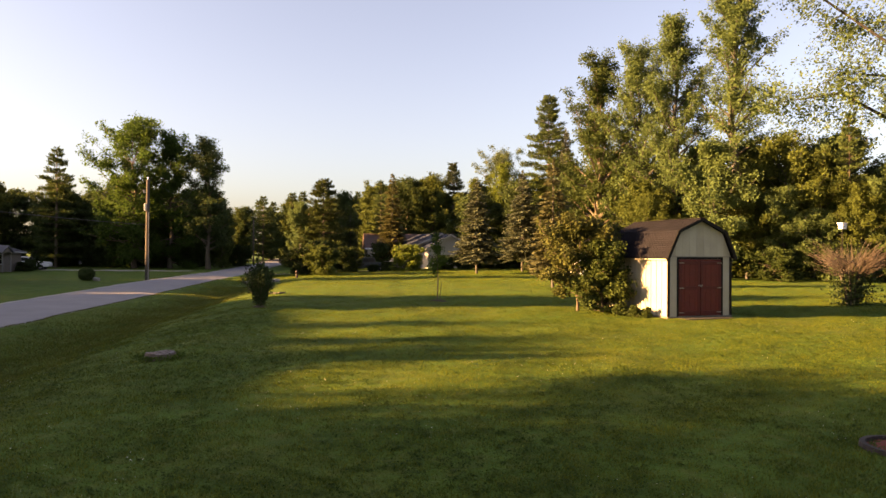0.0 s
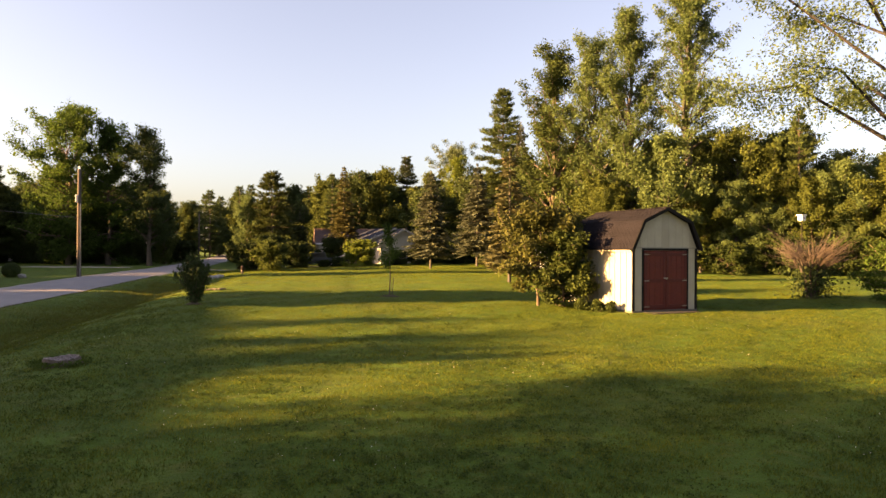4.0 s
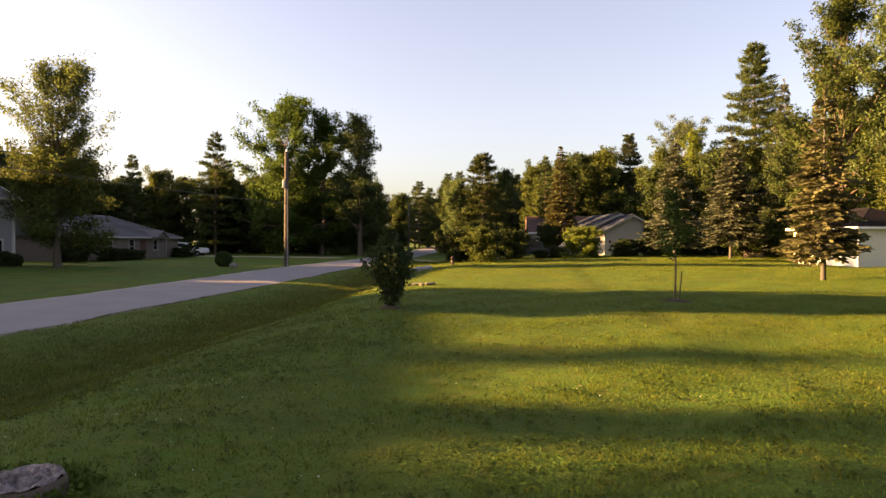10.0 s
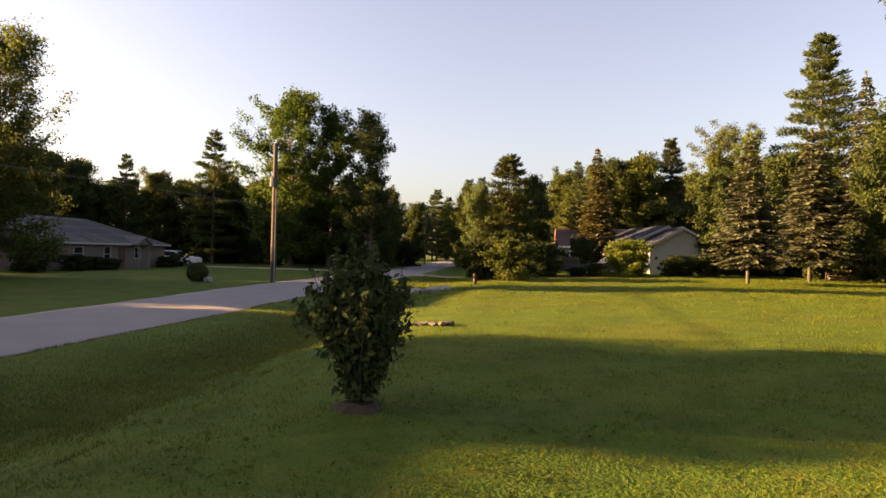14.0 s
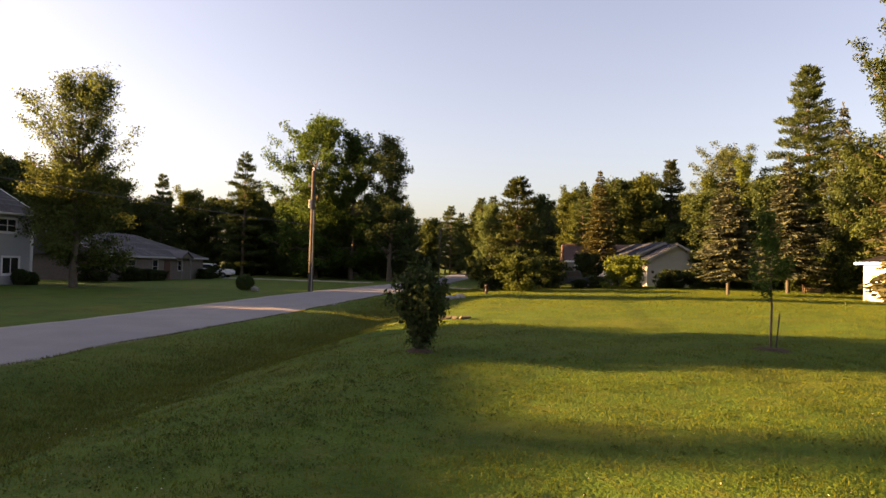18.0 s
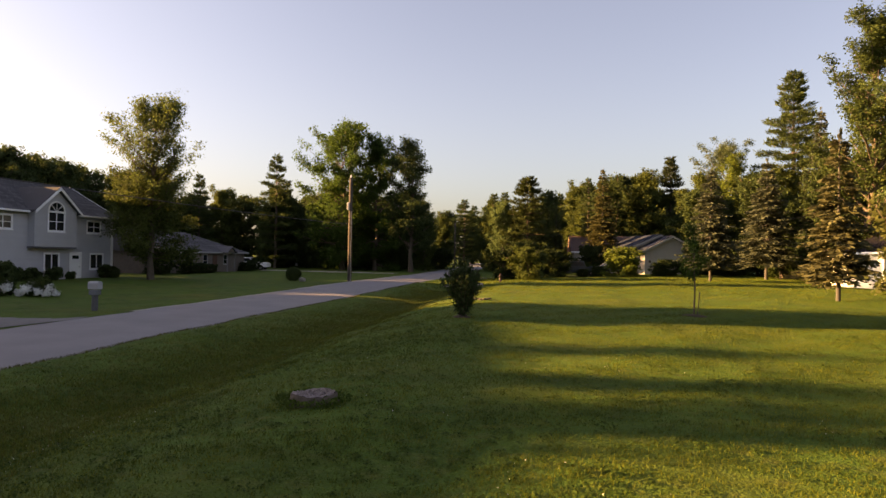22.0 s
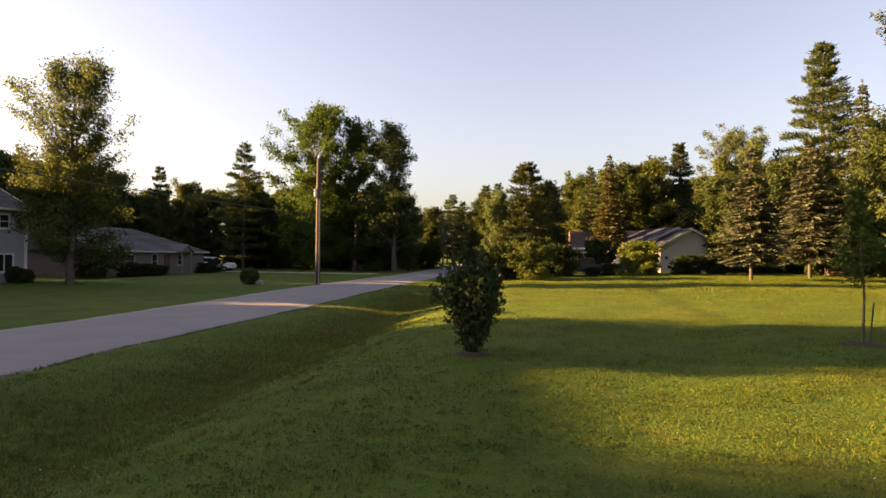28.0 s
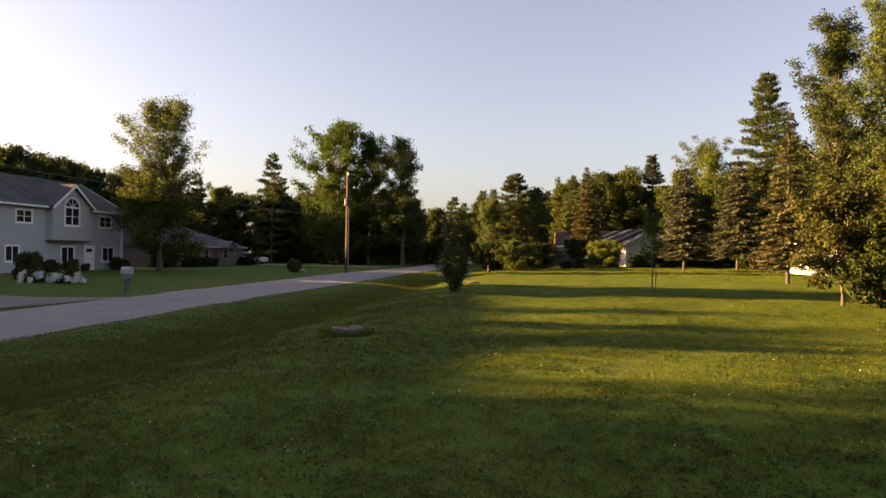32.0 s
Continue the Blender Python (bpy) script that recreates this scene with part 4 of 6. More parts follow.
# ---- pale ranch house past the lawn ----
PALE_WALL = mat("pale_tan_siding", (0.34, 0.32, 0.29), (0.28, 0.265, 0.24), rough=0.7, scale=1.5, fine=15, bump=0.1)
TAN_SHINGLE = mat("tan_shingle", (0.020, 0.027, 0.048), (0.015, 0.020, 0.035), rough=0.95, scale=1.0, fine=20, bump=0.5, objrand=0.4, island=0.5)


def build_ranch(m):
    """Gable end looks to -y; the ridges run along local y; the rear part is wider towards -x."""
    ob = thing("ranch_house", m, "pale tan ranch house with a stepped gable roof behind bushes", "house")

    def gable(x0, xm, x1, y0, y1, e0, r, e1, seed):
        bm = bmesh.new()
        prism(bm, [(x0, -0.5), (x1, -0.5), (x1, e1), (xm, r - 0.1), (x0, e0)], y0, y1)
        part("wall", bm, PALE_WALL, ob)
        for s, xw, e in ((-1, x0, e0), (1, x1, e1)):
            xe = xw + s * 0.45
            ze = e - 0.45 * (r - e) / abs(xm - xw)
            bm = bmesh.new()
            prism(bm, [(xe, ze - 0.02), (xe, ze + 0.12), (xm, r + 0.12), (xm, r - 0.02)], y0 - 0.4, y1 + 0.3)
            roof = part("roof", bm, TAN_SHINGLE, ob)
            up = Vector((0, 0, 0.13))
            shingled(roof, Vector((xe, y0 - 0.4, ze)) + up, Vector((xe, y1 + 0.3, ze)) + up, Vector((xm, y1 + 0.3, r)) + up, Vector((xm, y0 - 0.4, r)) + up, TAN_SHINGLE, 15, 24, seed=seed + s)
            bm = bmesh.new()
            prism(bm, [(xe, ze - 0.12), (xe, ze + 0.10), (xm, r + 0.10), (xm, r - 0.14)], y0 - 0.44, y0 - 0.405)
            part("rake_board", bm, DULL_TRIM, ob, "white rake board")
            part("fascia", boxes((xe - 0.03, y0 - 0.4, ze - 0.12, xe + 0.03, y1 + 0.3, ze - 0.021)), DULL_TRIM, ob)
    gable(0, 2.9, 5.9, 0, 6.0, 2.85, 4.35, 2.85, 60)
    gable(-2.2, 2.5, 6.5, 2.2, 10.0, 2.5, 4.55, 2.6, 64)
    window(ob, -1.6, -0.7, 0.9, 1.9, y=2.2, lights=1)
    part("corner_board", boxes((-0.04, -0.02, -0.3, 0.1, 0.1, 2.8)), DULL_TRIM, ob)
    part("wall_lamp", boxes((0.4, -0.25, 1.5, 0.55, 0.0, 1.75)), DARK_TRIM, ob)
    return ob


build_ranch(pose(8.5, 80.4, 0.3, 0, 0, 15))

# ---- further house, mostly hidden ----
FAR_ROOF = mat("brown_red_shingle", (0.16, 0.10, 0.085), (0.10, 0.065, 0.055), rough=0.95, scale=1, fine=12, bump=0.3)


def build_far_house(m, L, D, E, R, wall, roof, label, windows=()):
    ob = thing("far_house", m, label, "house")
    bm = bmesh.new()
    a = [(0, -0.4), (D, -0.4), (D, E), (D / 2, R - 0.1), (0, E)]
    v0 = [bm.verts.new((0, y, z)) for y, z in a]
    v1 = [bm.verts.new((L, y, z)) for y, z in a]
    bm.faces.new(v0)
    bm.faces.new(v1)
    for i in range(5):
        j = (i + 1) % 5
        bm.faces.new((v0[i], v0[j], v1[j], v1[i]))
    part("wall", bm, wall, ob)
    hip_roof(ob, 0, L, 0, D, E - 0.05, R, roof, 0, 0, courses=12)
    part("fascia", boxes((-0.4, -0.43, E - 0.2, L + 0.4, -0.39, E)), WHITE_TRIM, ob)
    for w in windows:
        window(ob, *w, lights=1)
    return ob


build_far_house(pose(1.2, 97.0, 0.6, 0, 0, 4), 9, 7, 2.5, 4.7, PALE_WALL, FAR_ROOF, "far house with brown-red roof half hidden by trees", ((1.0, 1.9, 0.8, 1.9),))
build_far_house(pose(-52.0, 112.0, 0.4, 0, 0, 12), 13, 8, 2.3, 4.2, mat("dim_white_wall", (0.5, 0.5, 0.5), (0.4, 0.4, 0.4)), GREY_SHINGLE, "pale low house under dark trees across the road", ((1.5, 2.6, 0.9, 1.9), (6, 7.2, 0.9, 1.9), (9.5, 10.8, 0.9, 1.9)))
build_far_house(pose(-38.0, 121.0, 0.5, 0, 0, 12), 12, 8, 2.3, 4.2, mat("dim_blue_wall", (0.40, 0.43, 0.47), (0.3, 0.33, 0.37)), GREY_SHINGLE, "bluish low house under dark trees across the road", ((2, 3.2, 0.9, 1.9), (7, 8.2, 0.9, 1.9)))

# added out of view: its ridge casts the shadow edge on the left lawn
build_far_house(pose(-35.6, 8.4, 0.15, 0, 0, 92), 17.0, 8, 5.2, 7.85, GREY_SIDING, GREY_SHINGLE, "unseen two-storey grey house added west of the road to shade the lawn", ((2, 3.2, 0.9, 1.9), (7, 8.2, 0.9, 1.9), (10, 11.2, 0.9, 1.9)))


# ---- white garage behind the shed ----
def build_garage(m):
    ob = thing("white_garage", m, "small white garage with a low brown roof beside a spruce", "garage")
    W, D, E, R = 5.6, 6.0, 2.5, 3.8
    CREAM = mat("white_vinyl_siding", (0.74, 0.71, 0.62), (0.64, 0.61, 0.53), rough=0.6, bump=0.05)
    part("wall", boxes((0, 0, -0.3, W, D, E)), CREAM, ob)
    clapboards(ob, lambda z: [(0.05, W - 0.05)], 0, E - 0.05, 0.0, material=CREAM)
    bm = bmesh.new()
    ov = 0.35
    c = [(-ov, -ov, E - 0.05), (W + ov, -ov, E - 0.05), (W + ov, D + ov, E - 0.05), (-ov, D + ov, E - 0.05), (W / 2, 2.4, R), (W / 2, D - 2.4, R)]
    v = [bm.verts.new(p) for p in c]
    for f in ((0, 1, 4), (1, 2, 5, 4), (2, 3, 5), (3, 0, 4, 5), (0, 3, 2, 1)):
        bm.faces.new([v[i] for i in f])
    roof = part("roof", bm, SHINGLE, ob)
    up = Vector((0, 0, 0.01))
    shingled(roof, Vector(c[3]) + up, Vector(c[0]) + up, Vector(c[4]) + up, Vector(c[5]) + up, SHINGLE, 9, 14)
    part("fascia", boxes((-ov - 0.03, -ov - 0.03, E - 0.16, W + ov, -ov, E - 0.02), (-ov - 0.03, -ov, E - 0.16, -ov, D + ov, E - 0.02)), WHITE_TRIM, ob)
    part("downspout", boxes((-0.1, -0.1, -0.05, -0.02, -0.02, E - 0.1)), WHITE_TRIM, ob)
    return ob


build_garage(pose(20.3, 53.8, 0.35, 0, 0, 14))

# ---- trees of the place ----
def put(ob, x, y, label, category="tree", rz=0.0, s=1.0, group="", sz=None):
    ob.matrix_basis = pose(x, y, ground_at(x, y) - 0.03, 0, 0, rz) @ Matrix.Diagonal((s, s, sz or s, 1))
    return tagged(ob, label, category, group)


def again(ob, x, y, rz, s=1.0, sz=None, group="", label=""):
    c = copy_thing(ob, pose(x, y, ground_at(x, y) - 0.05, 0, 0, rz) @ Matrix.Diagonal((s / ob.scale.x, s / ob.scale.x, (sz or s) / ob.scale.z, 1)))
    return tagged(c, label, "", group)


# conifers along the far edge of the lawn and beyond
put(spruce(8.9, 2.9, NEEDLE, 11, bare=0.17), 11.5, 62.7, "blue-green spruce with browning boughs and bare lower trunk")
put(spruce(10.6, 3.4, NEEDLE, 12, bare=0.17), 17.6, 69.4, "brownish spruce with bare lower trunk at the lawn's edge")
put(spruce(7.9, 1.85, leafy("golden_brown_needle", (0.100, 0.098, 0.046), (0.060, 0.060, 0.030), 0.25), 13, bare=0.16, droop=0.5, dens=0.9), 12.5, 40.3, "ragged spruce with drooping golden-brown boughs on the lawn")
put(spruce(17.0, 3.4, NEEDLE, 14, bare=0.06), 25.2, 78.5, "tall slender spruce at the wood's edge")
put(white_pine(24.4, 6.5, NEEDLE_PINE, 15, bare=0.10, gap=0.85, fill=1.1), 26.1, 89.5, "tall green white pine with level limbs")
PINE = put(white_pine(16.4, 4.6, NEEDLE_PINE, 16, bare=0.08, gap=1.15), -40.8, 95.0, "tall open-branched pine across the road")
put(white_pine(11.4, 4.1, leafy("sunlit_pine_needle", (0.058, 0.074, 0.021), (0.028, 0.038, 0.012), 0.25), 17, bare=0.18, gap=0.75, fill=1.1), -4.3, 82.0, "broad bushy pine beside the road's bend")
put(white_pine(16.8, 4.0, NEEDLE_DARK, 18, bare=0.08), 14.9, 106.0, "dark pine behind the ranch house")
put(spruce(6.8, 1.8, NEEDLE_DARK, 20, bare=0.03), -1.0, 83.0, "small dark spruce among the far shrubs")
put(spruce(12.4, 3.1, leafy("golden_needle", (0.105, 0.098, 0.036), (0.056, 0.056, 0.022), 0.2), 19, bare=0.03), 4.4, 88.0, "golden-brown conifer behind the parked cars")
# broadleaf trees
put(branching(19.4, 6.0, LEAF_OAK, BARK, 21, crown_from=0.06, limbs=80, twigs=12, per=44, leaf_size=0.19, bunch=0.34, rise=(0, 62)), -29.6, 92.0, "large green oak across the road")
put(branching(18.3, 4.4, LEAF_OAK, BARK, 22, crown_from=0.06, limbs=64, twigs=11, per=42, leaf_size=0.19, bunch=0.33, rise=(0, 62)), -25.6, 94.0, "tall green tree beside the large oak")
put(branching(17.8, 3.7, LEAF_DARK, BARK, 23, crown_from=0.14, limbs=48, twigs=11, per=40, leaf_size=0.17, bunch=0.34, shape="plume", rise=(30, 65)), -20.0, 91.5, "slim dark tree with open crown across the road")
put(branching(22.8, 5.0, leafy("deep_green_leaf", (0.062, 0.088, 0.026), (0.032, 0.048, 0.014), 0.35), BARK, 24, crown_from=0.06, limbs=84, twigs=12, per=42, leaf_size=0.15, bunch=0.29, shape="plume", rise=(35, 70)), 24.8, 66.5, "tall olive-green tree at the wood's edge")
put(branching(22.9, 4.7, LEAF_COT, BARK_PALE, 25, crown_from=0.14, limbs=74, twigs=12, per=44, leaf_size=0.14, bunch=0.29, shape="plume", rise=(40, 72)), 27.7, 63.0, "tall sunlit cottonwood behind the shed")
put(branching(25.3, 4.8, LEAF_COT, BARK_PALE, 26, crown_from=0.20, limbs=74, twigs=12, per=44, leaf_size=0.14, bunch=0.29, shape="plume", rise=(40, 72)), 30.3, 60.5, "tall sunlit cottonwood with forked limbs")
put(branching(30.5, 4.0, LEAF_COT, BARK_PALE, 36, crown_from=0.38, limbs=66, twigs=13, per=44, leaf_size=0.14, bunch=0.29, shape="plume", rise=(40, 72)), 34.3, 57.0, "very tall slender cottonwood with bare pale trunk")
put(branching(27.0, 13.0, LEAF_COT, mat("dark_bark", (0.030, 0.026, 0.022), (0.018, 0.015, 0.012), scale=4, fine=30, bump=0.8), 27, crown_from=0.30, limbs=34, twigs=64, per=44, leaf_size=0.125, bunch=0.32, rise=(22, 60), droop=0.9, arch=0.16), 36.4, 36.8, "spreading old tree with dark limbs and hanging twigs")
BIRCH = put(branching(13.3, 3.7, LEAF_BIRCH, BARK, 28, crown_from=0.34, limbs=56, twigs=13, per=34, leaf_size=0.11, bunch=0.26, shape="vase", rise=(35, 65)), -31.2, 52.2, "leafy backlit tree with feathery crown before the grey house")
put(branching(8.4, 3.7, LEAF_WOOD, BARK, 29, crown_from=0.20, limbs=54, twigs=14, per=34, leaf_size=0.12, bunch=0.30, rise=(0, 40)), -32.0, 53.2, "low dense dark tree beside the grey house")
put(branching(22.0, 6.2, LEAF_PALE, BARK, 30, crown_from=0.1, limbs=56, twigs=12, per=38, leaf_size=0.18, bunch=0.32), 27.6, 128.0, "pale green tall tree behind the spruces")
put(branching(14.2, 3.3, LEAF_YEL, BARK, 31, crown_from=0.05, limbs=48, twigs=11, per=34, leaf_size=0.15, bunch=0.28), 20.3, 91.5, "yellow-green tree between the spruces")
DARK = put(branching(13.0, 4.6, LEAF_DARK, BARK, 32, crown_from=0.03, limbs=60, twigs=12, per=34, leaf_size=0.22, bunch=0.36), 7.6, 106.0, "dense dark broadleaf tree", group="wood")
MIXED = put(branching(13.5, 4.2, LEAF_WOOD, BARK, 33, crown_from=0.03, limbs=60, twigs=12, per=34, leaf_size=0.21, bunch=0.34, shape="plume", rise=(15, 60)), 11.2, 104.0, "dense olive-green broadleaf tree", group="wood")
WARM = put(branching(11.5, 3.9, LEAF_COT, BARK_PALE, 34, crown_from=0.06, limbs=60, twigs=12, per=34, leaf_size=0.16, bunch=0.30, rise=(10, 60)), 31.0, 54.5, "sunlit yellow-green tree of the wood's edge", group="wood")
RUST = put(branching(9.0, 3.0, LEAF_RUST, BARK, 35, crown_from=0.08, limbs=44, twigs=11, per=30, leaf_size=0.14, bunch=0.28), 33.2, 55.5, "rusty-leaved small tree of the wood's edge", group="wood")
OLIVE = put(branching(12.5, 4.0, LEAF_WOOD, BARK_PALE, 37, crown_from=0.06, limbs=60, twigs=12, per=36, leaf_size=0.16, bunch=0.30, rise=(5, 55)), 38.0, 55.0, "olive-green leafy tree of the wood's edge", group="wood")

rng = random.Random(7)


def wood(x0, x1, y0, y1, n, kinds, s0, s1):
    for i in range(n):
        k = kinds[i % len(kinds)]
        s = rng.uniform(s0, s1)
        again(k, rng.uniform(x0, x1), rng.uniform(y0, y1), rng.uniform(0, 360), s, s * rng.uniform(0.9, 1.12), group="wood")


# trees that stand out of the wood's edge
for k, x, y, s, z in ((WARM, -7.1, 83.0, 0.52, 0.72), (PINE, 3.2, 101.0, 0.6, 0.80), (DARK, -2.2, 98, 0.6, 0.80), (PINE, 41.8, 52.0, 0.62, 0.88), (OLIVE, 33.5, 53.5, 0.55, 0.6), (OLIVE, 41.5, 50.3, 0.6, 0.62), (WARM, 38.5, 51.5, 0.5, 0.5), (OLIVE, 46.0, 48.5, 0.6, 0.6), (WARM, 50.0, 46.0, 0.7, 0.7), (OLIVE, 30.0, 56.0, 0.5, 0.5), (WARM, 43.8, 49.3, 0.45, 0.42), (OLIVE, 40.0, 53.5, 0.75, 0.86), (WARM, 44.5, 50.0, 0.7, 0.8),
                      (OLIVE, 27.0, 58.5, 0.7, 0.62), (WARM, 36.2, 52.5, 0.6, 0.66), (OLIVE, 47.5, 47.5, 0.75, 0.82), (DARK, -34.5, 97.0, 0.55, 0.6), (DARK, -28.0, 98.0, 0.6, 0.62), (DARK, -23.5, 96.5, 0.5, 0.6), (DARK, -42.5, 98.0, 0.6, 0.65), (DARK, -37.5, 99.0, 0.6, 0.6), (MIXED, -19.5, 97.0, 0.45, 0.55), (PINE, 10.0, 108.0, 0.55, 0.86), (DARK, 23.5, 70.5, 0.7, 0.85), (DARK, 29.5, 66.0, 0.8, 0.8), (MIXED, 33.5, 62.0, 0.8, 0.9), (DARK, 38.0, 60.0, 0.9, 0.95)):
    again(k, x, y, x * 41, s, z, group="wood")
wood(-118, -88, 40, 125, 26, (DARK, MIXED), 0.95, 1.15)
wood(-66, -46, 98, 135, 14, (DARK, MIXED, PINE), 0.75, 0.92)
wood(-45, -23, 98, 122, 14, (DARK, DARK, MIXED), 0.7, 0.95)
wood(-72, -60, 60, 98, 16, (DARK, DARK, MIXED), 0.66, 0.80)
for y in range(64, 101, 5):
    again(DARK, -63.5 + (y * 7) % 4, y, y * 41, 0.95, 0.97, group="wood")
wood(-62, 0, 150, 185, 30, (DARK, MIXED, PINE), 0.85, 1.02)
wood(-12, -5, 96, 112, 7, (MIXED, DARK, PINE), 0.6, 0.72)
wood(0, 38, 112, 135, 18, (DARK, MIXED), 0.85, 1.05)
wood(24, 60, 74, 100, 18, (DARK, MIXED), 0.8, 1.05)
wood(40, 75, 56, 74, 18, (WARM, OLIVE, DARK, OLIVE), 0.7, 1.0)
wood(24, 44, 55, 60, 6, (WARM, OLIVE, MIXED), 0.5, 0.7)
wood(14, 26, 78, 92, 8, (DARK, MIXED), 0.55, 0.75)
# unseen woods added east and south: they close the place and cut low skylight
wood(44, 80, -45, 40, 22, (MIXED, DARK, WARM), 0.9, 1.3)
wood(-60, 40, -75, -42, 26, (MIXED, DARK), 0.9, 1.3)
# trees out of view to the west, whose shadows lie on the lawn
for x, y, s, z in ((-47, 3.2, 1.0, 1.0), (-48, -4.0, 1.1, 1.1), (-45, 33.4, 0.5, 0.56), (-43, 30.2, 0.5, 0.55), (-44, 31.8, 0.6, 0.58), (-46, 35.0, 0.5, 0.52), (-43, 25.2, 0.66, 0.84), (-43, 27.1, 0.66, 0.98), (-46, 27.9, 0.60, 1.05), (-40.5, 28.4, 0.5, 0.5), (-42, 4.6, 1.0, 1.05), (-45, -1.5, 1.1, 1.2), (-42, -8, 1.1, 1.2), (-46, -15, 1.2, 1.3), (-42, -23, 1.2, 1.3)):
    again(DARK, x, y, x * 37, s, z, group="shade trees west of the lawn")
for y in (33.0, 35.5, 37.5, 40.0, 42.5):
    again(DARK, -51 + (y * 7) % 3, y, y * 50, 0.55, 0.62 if y < 36 else (0.5 if y == 40 else 0.66), group="shade trees west of the lawn")
for x, y in ((-57, 46), (-58, 50), (-57, 54), (-59, 58)):
    again(DARK, x, y, y * 31, 0.6, 0.72, group="shade trees west of the lawn")
for x, y, s, z in ((-82, 12.6, 0.42, 1.32), (-84, 15.8, 0.30, 1.34), (-46, 12.2, 0.56, 0.78)):
    again(BIRCH, x, y, x * 37, s, z, group="shade trees west of the lawn")


# ---- shrubs ----
put(upright_bush(1.86, 0.53, leafy("green_bush_leaf", (0.056, 0.082, 0.028), (0.024, 0.040, 0.013), 0.2), 41, stems=48, count=6800, leaf_size=0.052, narrow=0.16, start=0.40, loose=0.36), -3.2, 26.95, "dark green upright bush on the lawn by the ditch", "bush")
put(branching(2.5, 0.92, LEAF_BUSH, BARK, 42, crown_from=0.03, limbs=44, twigs=11, per=24, leaf_size=0.085, bunch=0.11, rise=(10, 55), name="shrub"), 9.75, 24.25, "dark green leafy bush against the shed wall", "bush")
put(branching(3.35, 1.48, LEAF_RUST, BARK, 43, crown_from=0.22, limbs=60, twigs=12, per=22, leaf_size=0.085, bunch=0.12, rise=(8, 52), name="shrub"), 9.05, 25.0, "large bronze-green bush beside the shed", "bush")
HEDGE = put(branching(2.4, 1.8, leafy("sunny_hedge_leaf", (0.074, 0.095, 0.022), (0.034, 0.050, 0.012), 0.3), BARK, 44, crown_from=0.03, limbs=50, twigs=9, per=26, leaf_size=0.12, bunch=0.16, rise=(0, 50), shape="vase", name="shrub"), -3.2, 64.0, "rounded yellow-green bush at the lawn's end", "bush")
put(branching(2.5, 1.9, LEAF_YEL, BARK, 45, crown_from=0.04, limbs=46, twigs=9, per=24, leaf_size=0.12, bunch=0.16, rise=(0, 50), name="shrub"), 5.6, 72.2, "golden rounded bush in front of the ranch house", "bush")
DARKSHRUB = put(branching(2.4, 1.8, LEAF_HEDGE, BARK, 46, crown_from=0.03, limbs=44, twigs=9, per=22, leaf_size=0.13, bunch=0.17, rise=(0, 50), name="shrub"), -5.4, 67.0, "dark rounded shrub near the road", "bush", group="dark shrubs")
for x, y, s, z in ((10.2, 75.5, 0.75, 0.6), (12.2, 75.8, 0.7, 0.65), (14.3, 77, 0.8, 0.8), (9.2, 74.4, 0.5, 0.5), (16.2, 78.5, 0.8, 0.8), (-1.2, 72, 0.9, 1.0), (-4.0, 74, 1.0, 1.3), (3.0, 84, 1.0, 1.2), (3.3, 74.2, 0.45, 0.4), (1.8, 73.6, 0.4, 0.3), (-37.3, 81.2, 0.55, 0.5), (-3, 88, 1.3, 1.6),
                   (20, 74, 1.0, 1.1), (23, 70, 1.1, 1.2), (26.5, 66, 1.1, 1.2), (25, 58, 1.0, 1.0), (28, 51, 0.9, 0.9), (33, 49, 1.0, 0.9), (37.5, 47.5, 1.1, 1.1), (42, 46, 1.1, 1.1), (47, 44, 1.2, 1.3), (17, 79, 1.2, 1.0), (21, 78, 1.1, 1.1),
                   (-36.5, 61.3, 0.8, 0.8), (-35.8, 64.5, 0.6, 0.45), (-36.2, 67.5, 0.55, 0.4), (-36.4, 69.5, 0.55, 0.35), (-36.6, 78.3, 0.6, 0.4),
                   (-30, 104, 1.3, 1.2), (-24, 103, 1.3, 1.2), (-44, 106, 1.4, 1.3), (-18.5, 104, 1.2, 1.2), (-36, 105, 1.3, 1.0)):
    again(DARKSHRUB, x, y, x * 53, s, z, group="dark shrubs")
BOX = put(shrub(0.95, 0.75, LEAF_DARK, 47, count=2600, leaf_size=0.10, stems=6, base=0.05), -35.2, 52.4, "clipped dark shrub under the grey house's window", "bush", group="foundation shrubs")
for x, y, s in ((-35.2, 53.3, 0.85), (-35.3, 47.2, 0.9), (-35.2, 48.6, 0.6), (-35.2, 45.2, 0.9), (-35.2, 43.9, 0.95)):
    again(BOX, x, y, x * y, s, s, group="foundation shrubs")
put(shrub(1.4, 1.1, LEAF_DARK, 48, count=5000, leaf_size=0.11, stems=8, base=0.04), -29.8, 37.2, "big round dark bush beside the driveway", "bush")
put(ball_shrub(1.15, 0.62, LEAF_DARK, 49), -21.4, 56.4, "clipped ball-shaped dark shrub on the far lawn", "bush")
PETAL = mat("white_petal", (0.82, 0.82, 0.80), (0.6, 0.62, 0.58), rough=0.6, scale=3, fine=9, bump=0, trans=0.25)
